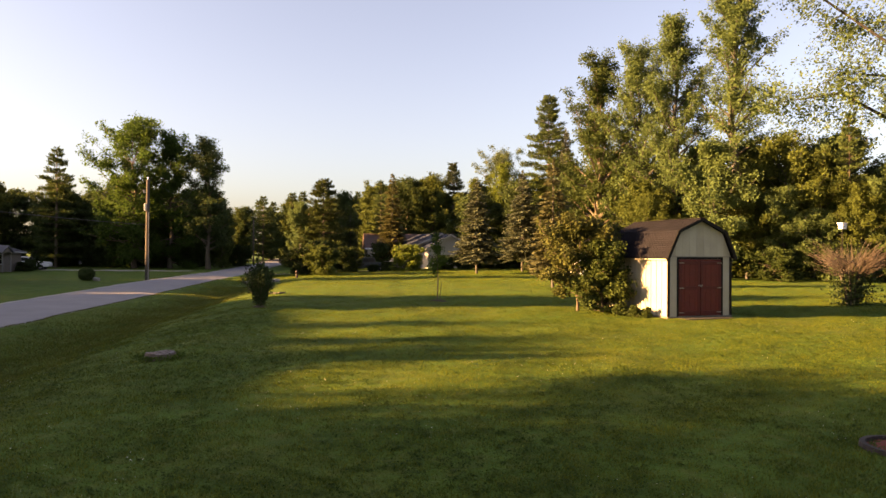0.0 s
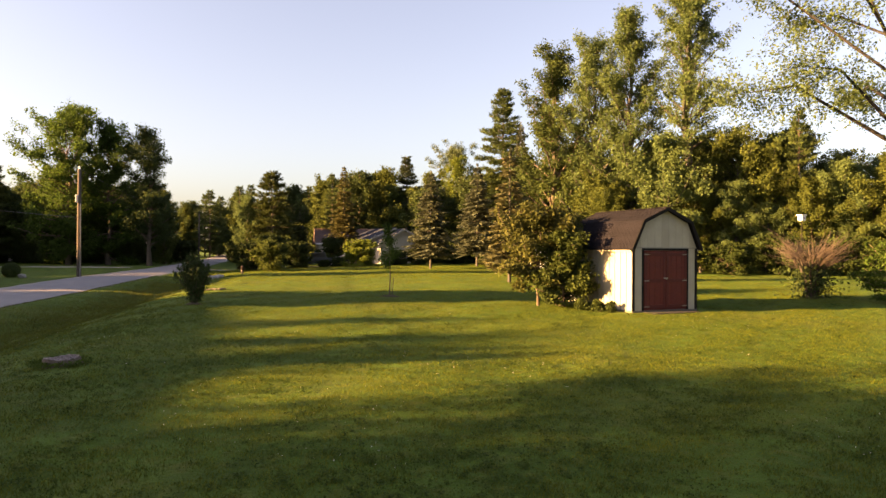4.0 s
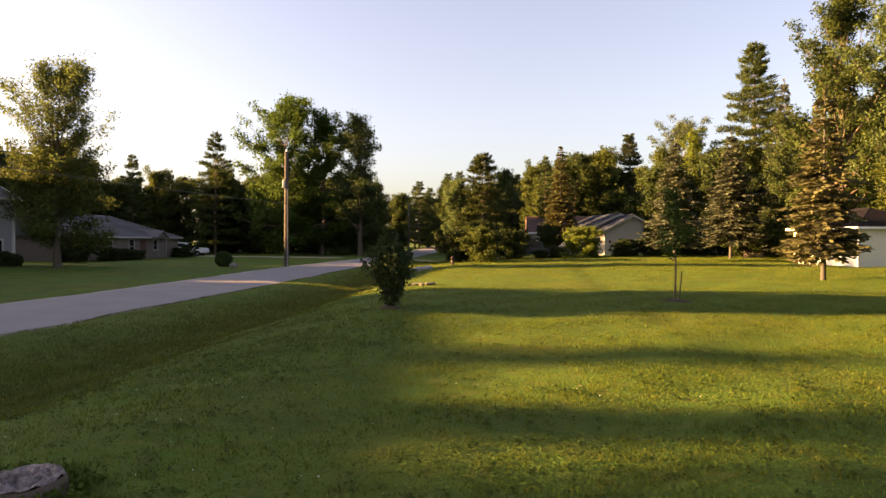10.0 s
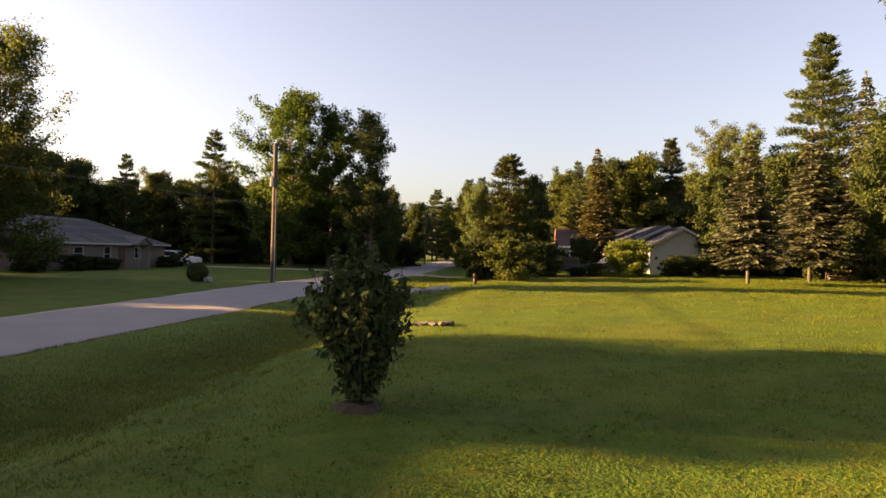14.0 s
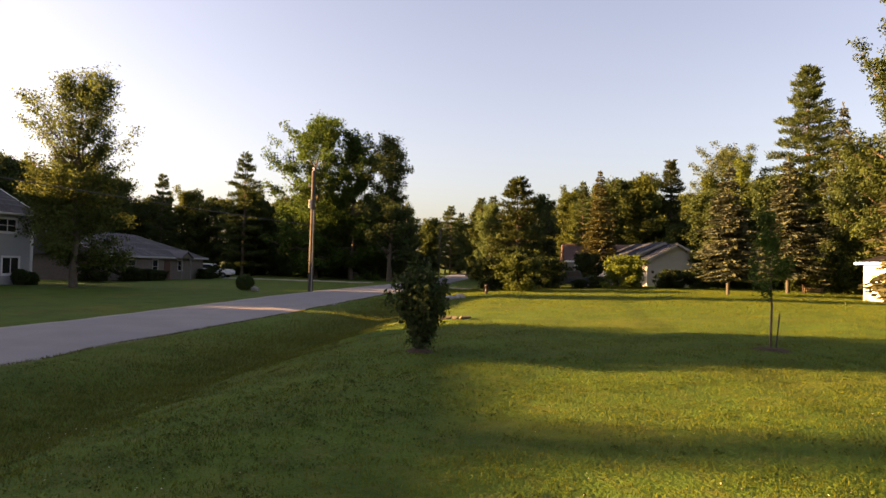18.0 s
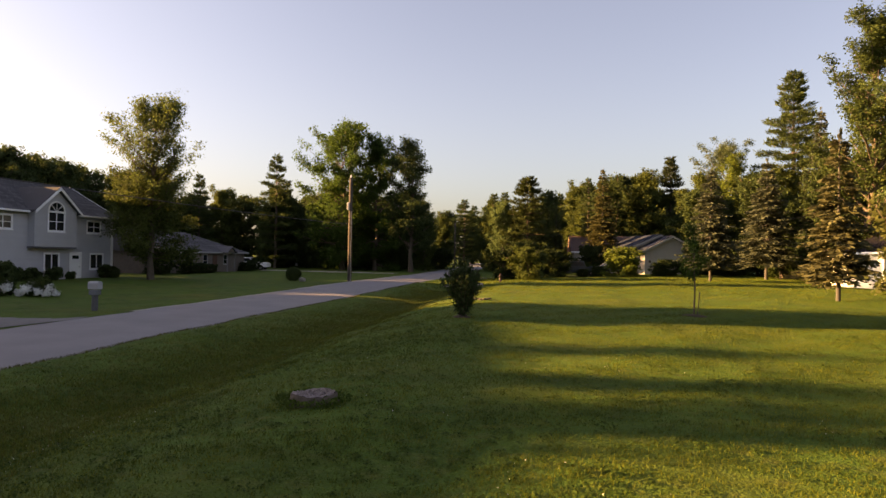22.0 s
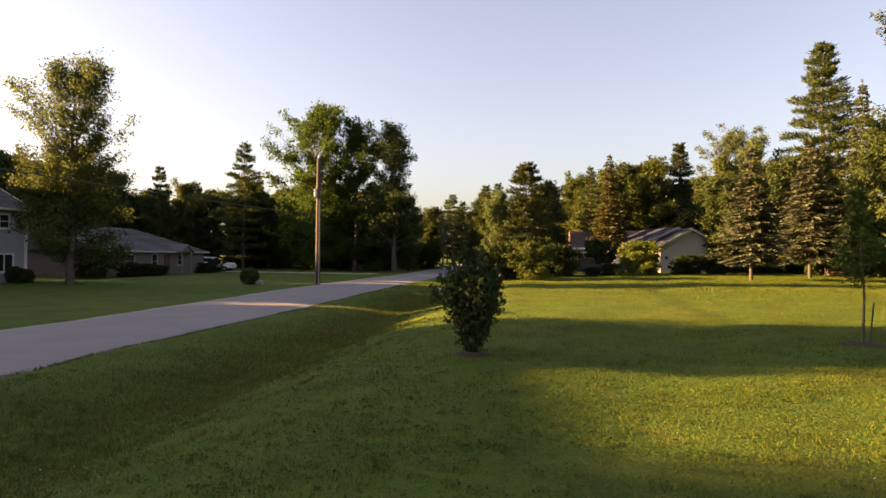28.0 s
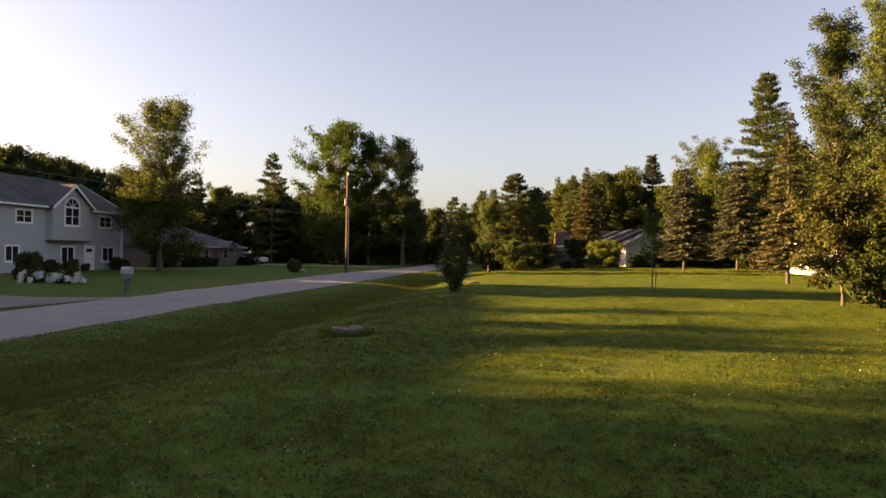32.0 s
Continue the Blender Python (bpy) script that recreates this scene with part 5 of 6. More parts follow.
for i, (x, y, r) in enumerate(((-27.0, 34.3, 0.75), (-25.6, 35.0, 0.85))):
    f = put(shrub(0.85, r, LEAF_BUSH, 50 + i, count=1500, leaf_size=0.10, stems=6, base=0.05), x, y, "mound of white hydrangea flowers beside the driveway", "flower bush", group="white flowers")
    g = np.random.default_rng(60 + i)
    d = g.normal(size=(1500, 3))
    d /= np.linalg.norm(d, axis=1)[:, None]
    c = d[g.integers(0, 24, 1500)] * np.array([r, r, 0.55]) * 0.95
    c[:, 2] = np.abs(c[:, 2]) + 0.12
    leaves_mesh("blossoms", c + g.normal(size=c.shape) * 0.07, 0.10, PETAL, f, g, aspect=1.1, label="white blossom heads")
# low plants at the shed's foot
for i, (x, y, r) in enumerate(((10.45, 22.95, 0.36), (10.1, 23.45, 0.36), (10.75, 22.6, 0.22))):
    put(shrub(0.36, r, LEAF_BUSH, 70 + i, count=1500, leaf_size=0.055, stems=5, base=0.05), x, y, "low yellow-green plant at the shed's foot", "plant", group="plants by the shed")
put(branching(2.2, 1.2, LEAF_OAK, BARK, 75, crown_from=0.04, limbs=40, twigs=9, per=20, leaf_size=0.075, bunch=0.10, rise=(0, 50), name="shrub"), 23.6, 24.4, "green leafy shrub at the side lawn", "bush")


def dead_bush(x, y):
    """A stool of dark stems with a spray of bare reddish twigs."""
    g = np.random.default_rng(81)
    ob = new("twig_bush")
    v, f = [], []
    for i in range(16):
        q = g.uniform(0, 6.28)
        tube(v, f, [(0.1 * math.cos(q), 0.1 * math.sin(q), -0.1), (0.22 * math.cos(q), 0.22 * math.sin(q), 0.6), (0.4 * math.cos(q), 0.4 * math.sin(q), 1.1)], [0.03, 0.025, 0.018], 5)
    mesh_ob("trunk", v, f, mat("dark_stem", (0.045, 0.038, 0.03), (0.025, 0.02, 0.016), scale=4, fine=30, bump=0.5), ob)
    v, f = [], []
    for i in range(460):
        q = g.uniform(0, 6.28)
        r = g.uniform(0.1, 0.4)
        d = Vector((math.cos(q) * g.uniform(0.2, 1.15), math.sin(q) * g.uniform(0.2, 1.15), g.uniform(0.1, 0.85)))
        a = Vector((math.cos(q) * r, math.sin(q) * r, g.uniform(0.8, 1.2)))
        b = a + d * g.uniform(0.45, 1.05)
        tube(v, f, [a, a.lerp(b, 0.5) + Vector(g.normal(size=3)) * 0.04, b], [0.008, 0.006, 0.002], 3)
    mesh_ob("twig_spray", v, f, mat("reddish_twig", (0.075, 0.056, 0.044), (0.045, 0.033, 0.026), rough=0.8, scale=3, fine=20, bump=0.2), ob, "bare reddish twigs")
    n = 1500
    p = g.normal(size=(n, 3)) * np.array([0.27, 0.27, 0.28]) + np.array([0, 0, 0.5])
    p[:, 2] = np.clip(p[:, 2], 0.05, 1.3)
    leaves_mesh("foliage", p, 0.06, LEAF_DARK, ob, g)
    put(ob, x, y, "half-dead bush with bare reddish twigs over dark stems", "bush", s=1.6)


dead_bush(22.3, 27.2)


def bird_box(x, y):
    g = ground_at(x, y)
    ob = thing("bird_house", pose(x, y, g, 0, 0, 10), "white bird house on a tall thin pole", "bird house")
    part("pole", boxes((-0.012, -0.012, -0.2, 0.012, 0.012, 3.4)), DARK_TRIM, ob)
    part("box", boxes((-0.12, -0.12, 3.40, 0.12, 0.12, 3.64), bevel=0.01), WHITE_TRIM, ob)
    part("roof", boxes((-0.16, -0.16, 3.64, 0.16, 0.16, 3.69), bevel=0.01), WHITE_TRIM, ob)
    part("entrance", boxes((-0.025, -0.13, 3.50, 0.025, -0.115, 3.55)), DARK_TRIM, ob)


bird_box(22.75, 28.4)


# ---- young tree with its stake ----
def soil_ring(x, y, size, label):
    g = random.Random(int(size * 100))
    v = [(0, 0, 0.04)]
    for k, (s, z) in enumerate(((0.55, 0.035), (1.0, -0.02))):
        for i in range(20):
            r = size * s * g.uniform(0.85, 1.15)
            v.append((r * math.cos(i * math.pi / 10), r * math.sin(i * math.pi / 10), z + g.uniform(-0.008, 0.012)))
    f = []
    for i in range(20):
        j = (i + 1) % 20
        f += [(0, i + 1, j + 1), (i + 1, i + 21, j + 21, j + 1)]
    d = mesh_ob("soil_ring", v, f, mat("dark_soil", (0.065, 0.042, 0.030), (0.035, 0.024, 0.017), rough=1, scale=8, fine=40, bump=0.8))
    d.matrix_world = pose(x, y, float(ground_z(np.float64(x), np.float64(y))) + 0.012)
    tagged(d, label, "soil")


soil_ring(-3.2, 26.9, 0.30, "bare brown soil round the upright bush")


def sapling(x, y):
    g = np.random.default_rng(91)
    ob = new("young_tree")
    v, f = [], []
    tube(v, f, [(0, 0, -0.1), (0.03, 0.0, 1.0), (-0.02, 0.02, 2.0), (0, 0, 3.05)], [0.030, 0.023, 0.015, 0.005], 7)
    tips = []
    for i in range(24):
        z = g.uniform(1.15, 2.9)
        q = g.uniform(0, 6.28)
        r = 0.44 * (1 - (z - 1.15) / 2.6) * g.uniform(0.6, 1.2)
        t = (math.cos(q) * r, math.sin(q) * r, z + r * 0.7)
        tube(v, f, [(0, 0, z), t], [0.010, 0.003], 3)
        tips += [t, (t[0] * 0.5, t[1] * 0.5, (z + t[2]) / 2)]
    mesh_ob("trunk", v, f, BARK, ob)
    tips = np.array(tips)
    p = tips[g.integers(0, len(tips), 1500)] + g.normal(size=(1500, 3)) * 0.085
    leaves_mesh("crown", p, 0.062, LEAF_OAK, ob, g)
    put(ob, x, y, "thin young tree with sparse light leaves on the lawn", "tree")
    st = part("garden_stake", boxes((-0.013, -0.013, -0.1, 0.013, 0.013, 0.82), bevel=0.004), BARK_PALE)
    st.matrix_world = pose(x + 0.10, y - 0.05, ground_at(x, y), 3, 4, 20)
    tagged(st, "short wooden stake beside the young tree", "stake")
    soil_ring(x, y, 0.42, "bare brown soil round the young tree")


sapling(4.1, 29.6)


# ---- stump ----
def stump(x, y):
    g = np.random.default_rng(95)
    ob = thing("tree_stump", pose(x, y, ground_at(x, y)), "weathered grey tree stump cut low on the lawn", "stump")
    n = 40
    v, f = [], []
    prof = [0.30 * (1 + 0.06 * math.sin(3 * i * 2 * math.pi / n + 1) + 0.04 * math.sin(7 * i * 2 * math.pi / n) + g.normal() * 0.012) for i in range(n)]
    for z, s in ((-0.15, 1.3), (0.0, 1.15), (0.05, 1.03), (0.10, 1.0), (0.115, 0.95)):
        for i in range(n):
            a = 2 * math.pi * i / n
            v.append((prof[i] * s * math.cos(a), prof[i] * s * math.sin(a), z + (0.02 * math.sin(a * 2) if z > 0.09 else 0)))
    for j in range(4):
        for i in range(n):
            k = (i + 1) % n
            f.append((j * n + i, j * n + k, (j + 1) * n + k, (j + 1) * n + i))
    mesh_ob("bark", v, f, BARK, ob, smooth=True)
    v, f = [], []
    rings = 9
    for j in range(rings + 1):
        for i in range(n):
            a = 2 * math.pi * i / n
            r = prof[i] * 0.95 * (1 - j / rings * 0.98)
            h = 0.116 + 0.02 * math.sin(a * 2) + g.normal() * 0.010 - 0.035 * max(0, math.sin(3 * a + 2 * j)) * (0.2 < j / rings < 0.7)
            v.append((r * math.cos(a), r * math.sin(a), h))
    for j in range(rings):
        for i in range(n):
            k = (i + 1) % n
            f.append((j * n + i, j * n + k, (j + 1) * n + k, (j + 1) * n + i))
    mesh_ob("cut_face", v, f, mat("weathered_end_grain", (0.30, 0.245, 0.235), (0.075, 0.058, 0.055), rough=0.95, scale=9, fine=34, bump=1.0, dist=0.03), ob, "split grey end grain")
    p = g.normal(size=(1300, 3))
    p /= np.linalg.norm(p, axis=1)[:, None]
    q = p * np.array([0.48, 0.48, 0]) * g.uniform(0.72, 1.15, (1300, 1))
    q[:, 2] = g.uniform(0.0, 0.08, 1300)
    w = tagged(new("weeds"), "tall grass and weeds round the stump", "weeds", kind="stuff")
    w.matrix_world = pose(x, y, ground_at(x, y))
    leaves_mesh("weed_leaves", q, 0.032, leafy("weed_leaf", (0.075, 0.115, 0.02), (0.034, 0.062, 0.011), 0.3), w, g)


stump(-3.5, 15.3)

# ---- utility poles and wire ----
POLE_WOOD = mat("pole_wood", (0.074, 0.060, 0.051), (0.044, 0.036, 0.031), rough=0.85, scale=2, fine=22, bump=0.5)


def utility_pole(x, y, h, r, label, fittings=True):
    ob = thing("utility_pole", pose(x, y, ground_at(x, y)), label, "utility pole")
    v, f = [], []
    tube(v, f, [(0, 0, -0.3), (0, 0, h * 0.5), (0, 0, h)], [r, r * 0.88, r * 0.74], 12)
    mesh_ob("shaft", v, f, POLE_WOOD, ob, smooth=True)
    if fittings:
        part("terminal_box", boxes((-0.22, -0.25, 5.7, -0.04, -0.08, 6.3), bevel=0.03), mat("grey_paint_metal", (0.42, 0.42, 0.41), (0.33, 0.33, 0.32), rough=0.5), ob, "pale grey terminal box")
        part("riser", boxes((0.10, -0.18, 0.0, 0.16, -0.12, 5.6)), STEEL, ob)
        part("insulator", boxes((-0.05, -0.05, h, 0.05, 0.05, h + 0.22), bevel=0.02), WHITE_TRIM, ob)
        part("bracket", boxes((-0.35, -0.04, h - 1.1, 0.0, 0.04, h - 1.02), (-0.36, -0.05, h - 1.02, -0.28, 0.05, h - 0.85)), STEEL, ob)
    return ob


utility_pole(-17.0, 57.2, 8.3, 0.17, "brown wooden utility pole with a pale box beside the road")
utility_pole(-20.6, 103.0, 8.6, 0.13, "grey utility pole farther along the road", False)
utility_pole(-19.0, 121.0, 8.0, 0.14, "far utility pole beside the road", False)
utility_pole(-17.6, -3.0, 8.3, 0.17, "brown wooden utility pole beside the road")
WIRE = mat("black_cable", (0.03, 0.03, 0.03), (0.02, 0.02, 0.02), rough=0.6, bump=0)


def cable(a, b, sag, r, label):
    v, f = [], []
    pts = [Vector(a).lerp(Vector(b), i / 16) - Vector((0, 0, sag * 4 * (i / 16) * (1 - i / 16))) for i in range(17)]
    tube(v, f, pts, [r] * 17, 5)
    tagged(mesh_ob("overhead_cable", v, f, WIRE, smooth=True), label, "cable")


cable((-17.0, 57.1, 4.55), (-17.6, -3.0, 4.7), 0.35, 0.018, "black overhead telephone cable between the poles")
cable((-17.0, 57.1, 8.35), (-20.6, 103.0, 8.6), 0.6, 0.008, "thin overhead wire between the poles")


# ---- mailbox ----
def mailbox(x, y):
    ob = thing("mailbox", pose(x, y, ground_at(x, y), 0, 0, 0), "large pale grey roadside mailbox on a post", "mailbox")
    SHELL = mat("pale_grey_plastic", (0.36, 0.36, 0.37), (0.28, 0.28, 0.29), rough=0.5, bump=0.03)
    part("post", boxes((-0.06, -0.13, -0.2, 0.06, 0.13, 0.62), bevel=0.015), mat("grey_post", (0.12, 0.12, 0.13), (0.08, 0.08, 0.085)), ob, "grey post")
    bm = bmesh.new()
    out = [(-0.15, 0.80), (0.15, 0.80), (0.15, 1.02)] + [(0.15 * math.cos(q), 1.02 + 0.10 * math.sin(q)) for q in (0.5, 1.0, 1.57, 2.14, 2.64)] + [(-0.15, 1.02)]
    prism(bm, out, -0.22, 0.22)
    s = part("shell", bm, SHELL, ob, "rounded pale lid")
    s.matrix_local = pose(0, 0, 0.03, 0, 0, 90)
    s2 = part("newspaper_slot", boxes((-0.20, -0.13, 0.60, 0.19, 0.13, 0.80), bevel=0.02), mat("mid_grey_plastic", (0.17, 0.18, 0.2), (0.12, 0.125, 0.14)), ob)
    part("flag", boxes((0.0, 0.152, 0.88, 0.12, 0.165, 0.95)), BARN_RED, ob)
    part("door", boxes((0.222, -0.13, 0.84, 0.235, 0.13, 1.05)), SHELL, ob)


mailbox(-18.55, 30.1)


# ---- driveways ----
def strip(name, pts, width, material, label, category="driveway"):
    v, f = [], []
    for i, (x, y) in enumerate(pts):
        d = (Vector(pts[min(i + 1, len(pts) - 1)]) - Vector(pts[max(i - 1, 0)])).normalized()
        w = width[i] if isinstance(width, (list, tuple)) else width
        for s in np.linspace(-0.5, 0.5, 5):
            px, py = x - d.y * w * s, y + d.x * w * s
            v.append((px, py, float(ground_z(np.float64(px), np.float64(py))) + (0.03 if abs(s) < 0.4 else -0.03)))
    for i in range(len(pts) - 1):
        for j in range(4):
            f.append((i * 5 + j, i * 5 + j + 1, i * 5 + 6 + j, i * 5 + 5 + j))
    tagged(mesh_ob(name, v, f, material, smooth=True), label, category, kind="structure")


DRIVE = mat("dark_asphalt", (0.16, 0.155, 0.15), (0.10, 0.095, 0.09), rough=0.9, scale=1, fine=50, bump=0.3)
strip("driveway_1", [(-17.1 - i * 0.9, 23.6 + i * 0.12) for i in range(22)], [9.0 - min(i, 5) * 0.5 for i in range(22)], DRIVE, "dark asphalt driveway of the grey house")
strip("driveway_2", [(-12.4 + i * 0.9, 76.0 + i * 0.05) for i in range(18)], 4.0, GRAVEL, "pale gravel driveway towards the ranch house")
strip("driveway_3", [(-20.0 - i * 1.0, 84.0) for i in range(18)], 4.0, GRAVEL, "pale gravel driveway of the brick house")


EDGE = mat("pale_gravel_edge", (0.34, 0.32, 0.29), (0.20, 0.19, 0.16), rough=0.95, scale=5, fine=40, bump=0.6)
strip("road_edging", [(float(road_mid(y)) - 2.62 + 0.06 * math.sin(y * 1.7) + 0.05 * math.sin(y * 0.6), y) for y in range(30, 78)], [0.34 + 0.1 * math.sin(i * 2.3) for i in range(48)], EDGE, "thin pale gravel edge along the road", "road edge")


# ---- stones ----
STONE = mat("pale_stone", (0.29, 0.275, 0.25), (0.17, 0.16, 0.145), rough=0.9, scale=3, fine=14, bump=0.5, objrand=0.6)


def rock_mesh(seed):
    g = random.Random(seed)
    bm = bmesh.new()
    bmesh.ops.create_icosphere(bm, subdivisions=1, radius=1.0)
    for v in bm.verts:
        v.co *= g.uniform(0.75, 1.15)
    me = bpy.data.meshes.new("stone")
    bm.to_mesh(me)
    bm.free()
    me.materials.append(STONE)
    return me


ROCKS = [rock_mesh(i) for i in range(5)]
g = random.Random(3)
for i in range(34):
    x, y = -7.2 + g.uniform(-1.3, 1.3), 53.8 + g.uniform(-0.6, 0.6)
    o = tagged(new("stone", ROCKS[i % 5]), "pale rough stone of the culvert's edge", "stone", "culvert stones")
    s = g.uniform(0.14, 0.30)
    o.matrix_world = pose(x, y, ground_at(x, y) + s * 0.3, 0, 0, g.uniform(0, 360)) @ Matrix.Diagonal((s * 1.5, s, s * 0.75, 1))
FLAT_STONE = mat("brown_flat_stone", (0.17, 0.14, 0.11), (0.09, 0.075, 0.06), rough=0.95, scale=6, fine=20, bump=0.6)
FLAT = [ROCKS[i].copy() for i in range(5)]
for me in FLAT:
    me.materials[0] = FLAT_STONE
for i in range(12):
    x, y = -3.8 + g.uniform(-0.55, 0.55), 35.7 + g.uniform(-0.3, 0.3)
    o = tagged(new("stone", FLAT[i % 5]), "small flat stone set in the lawn", "stone", "lawn stones")
    s = g.uniform(0.08, 0.16)
    o.matrix_world = pose(x, y, ground_at(x, y) + 0.02, 0, 0, g.uniform(0, 360)) @ Matrix.Diagonal((s * 1.5, s, s * 0.5, 1))
o = tagged(new("stone", ROCKS[2]), "grey rock beside the ball-shaped shrub", "stone")
o.matrix_world = pose(-20.6, 56.2, ground_at(-20.6, 56.2) + 0.12) @ Matrix.Diagonal((0.35, 0.3, 0.25, 1))


# ---- parked vehicles ----
def car(m, paint, label, pickup=False, name="car"):
    ob = thing(name, m, label, "pickup truck" if pickup else "car")
    L, W = (5.2, 1.85) if pickup else (4.5, 1.75)
    low = [(-L / 2, 0.38), (L / 2, 0.38), (L / 2, 0.78), (L / 2 - 0.25, 0.95), (0.9, 1.02), (-L / 2 + 0.05, 1.0)]
    bm = bmesh.new()
    prism(bm, low, -W / 2, W / 2)
    bmesh.ops.bevel(bm, geom=list(bm.edges), offset=0.06, segments=2, affect="EDGES")
    part("body", bm, paint, ob)
    cab = [(0.95, 1.0), (0.35, 1.55), (-0.95, 1.6), (-1.15, 1.0)] if pickup else [(1.0, 1.0), (0.35, 1.45), (-1.1, 1.48), (-1.9, 1.0)]
    bm = bmesh.new()
    prism(bm, cab, -W / 2 + 0.12, W / 2 - 0.12)
    part("cabin", bm, paint, ob)
    inner = [(x * 0.86 - 0.02, 1.06 if z < 1.1 else z - 0.09) for x, z in cab]
    for s in (-1, 1):
        bm = bmesh.new()
        y = s * (W / 2 - 0.118)
        prism(bm, inner, min(y, y + s * 0.006), max(y, y + s * 0.006))
        part("side_window", bm, GLASS, ob)
    bm = bmesh.new()
    a, b = cab[0], cab[1]
    vs = [bm.verts.new(p) for p in ((a[0] - 0.05 + 0.02, -W / 2 + 0.2, a[1] + 0.06), (a[0] - 0.05 + 0.02, W / 2 - 0.2, a[1] + 0.06), (b[0] + 0.06, W / 2 - 0.2, b[1] - 0.04), (b[0] + 0.06, -W / 2 + 0.2, b[1] - 0.04))]
    bm.faces.new(vs)
    part("windscreen", bm, GLASS, ob)
    for x in (-L / 2 + 0.85, L / 2 - 0.85):
        for s in (-1, 1):
            v, f = [], []
            tube(v, f, [(x, s * (W / 2 - 0.2), 0.33), (x, s * (W / 2 + 0.01), 0.33)], [0.33, 0.33], 16)
            w = mesh_ob("wheel", v, f, mat("tyre_rubber", (0.03, 0.03, 0.03), (0.02, 0.02, 0.02)), ob)
            v, f = [], []
            tube(v, f, [(x, s * (W / 2 - 0.1), 0.33), (x, s * (W / 2 + 0.018), 0.33)], [0.2, 0.18], 12)
            mesh_ob("rim", v, f, STEEL, w)
    for s in (-1, 1):
        part("headlight", boxes((L / 2 - 0.05, s * 0.6 - 0.15, 0.62, L / 2 + 0.012, s * 0.6 + 0.15, 0.76)), WHITE_TRIM, ob)
    return ob


DARK_PAINT = mat("dark_blue_car_paint", (0.03, 0.035, 0.045), (0.02, 0.025, 0.03), rough=0.25, bump=0, spec=0.6)
WHITE_PAINT = mat("white_car_paint", (0.7, 0.7, 0.7), (0.6, 0.6, 0.6), rough=0.3, bump=0, spec=0.5)
car(pose(0.9, 76.0, ground_at(0.9, 76.0), 0, 0, 185), DARK_PAINT, "dark pickup truck parked beyond the lawn", True, "pickup_truck")
car(pose(4.9, 77.0, ground_at(4.9, 77.0), 0, 0, 215), mat("silver_car_paint", (0.10, 0.105, 0.11), (0.08, 0.085, 0.09), rough=0.3, bump=0, spec=0.6), "silver car parked before the ranch house")
car(pose(-39.5, 84.5, ground_at(-39.5, 84.5), 0, 0, 10), WHITE_PAINT, "white van parked beside the brick house", True, "van")


# ---- small things ----
def hydrant(x, y):
    ob = thing("fire_hydrant", pose(x, y, ground_at(x, y)), "small dark red fire hydrant by the ditch", "hydrant")
    RED = mat("hydrant_red", (0.026, 0.011, 0.009), (0.016, 0.008, 0.007), rough=0.5)
    v, f = [], []
    tube(v, f, [(0, 0, -0.1), (0, 0, 0.05), (0, 0, 0.06), (0, 0, 0.5), (0, 0, 0.52), (0, 0, 0.60), (0, 0, 0.68)], [0.15, 0.15, 0.11, 0.11, 0.14, 0.12, 0.03], 12)
    mesh_ob("barrel", v, f, RED, ob, smooth=True)
    for s in (-1, 1):
        v, f = [], []
        tube(v, f, [(0, 0, 0.42), (s * 0.2, 0, 0.42)], [0.06, 0.06], 8)
        mesh_ob("nozzle", v, f, RED, ob)


hydrant(-5.1, 59.6)


def planting_ring(x, y):
    ob = thing("planting_ring", pose(x, y, ground_at(x, y)), "round dark bed of red mulch set in the lawn", "flower bed")
    g = np.random.default_rng(5)
    v, f = [(0, 0, 0.02)], []
    for k, (r, z) in enumerate(((0.2, 0.03), (0.42, 0.0))):
        for i in range(24):
            v.append((r * math.cos(i * math.pi / 12), r * math.sin(i * math.pi / 12), z + g.uniform(-0.01, 0.015)))
    for i in range(24):
        j = (i + 1) % 24
        f += [(0, 1 + i, 1 + j), (1 + i, 25 + i, 25 + j, 1 + j)]
    mesh_ob("mulch", v, f, mat("red_mulch", (0.24, 0.055, 0.04), (0.12, 0.03, 0.025), rough=1, scale=12, fine=60, bump=0.9), ob, "red-brown mulch")
    v, f = [], []
    for i in range(24):
        a = i * math.pi / 12
        v += [(r * math.cos(a), r * math.sin(a), z) for r, z in ((0.42, -0.05), (0.42, 0.05), (0.48, 0.05), (0.50, -0.05))]
    for i in range(24):
        j = (i + 1) % 24
        f += [(4 * i + k, 4 * j + k, 4 * j + k + 1, 4 * i + k + 1) for k in range(3)]
    mesh_ob("edging", v, f, mat("black_edging", (0.03, 0.02, 0.02), (0.02, 0.015, 0.015), rough=0.7), ob, "black plastic edging")


planting_ring(7.45, 7.75)


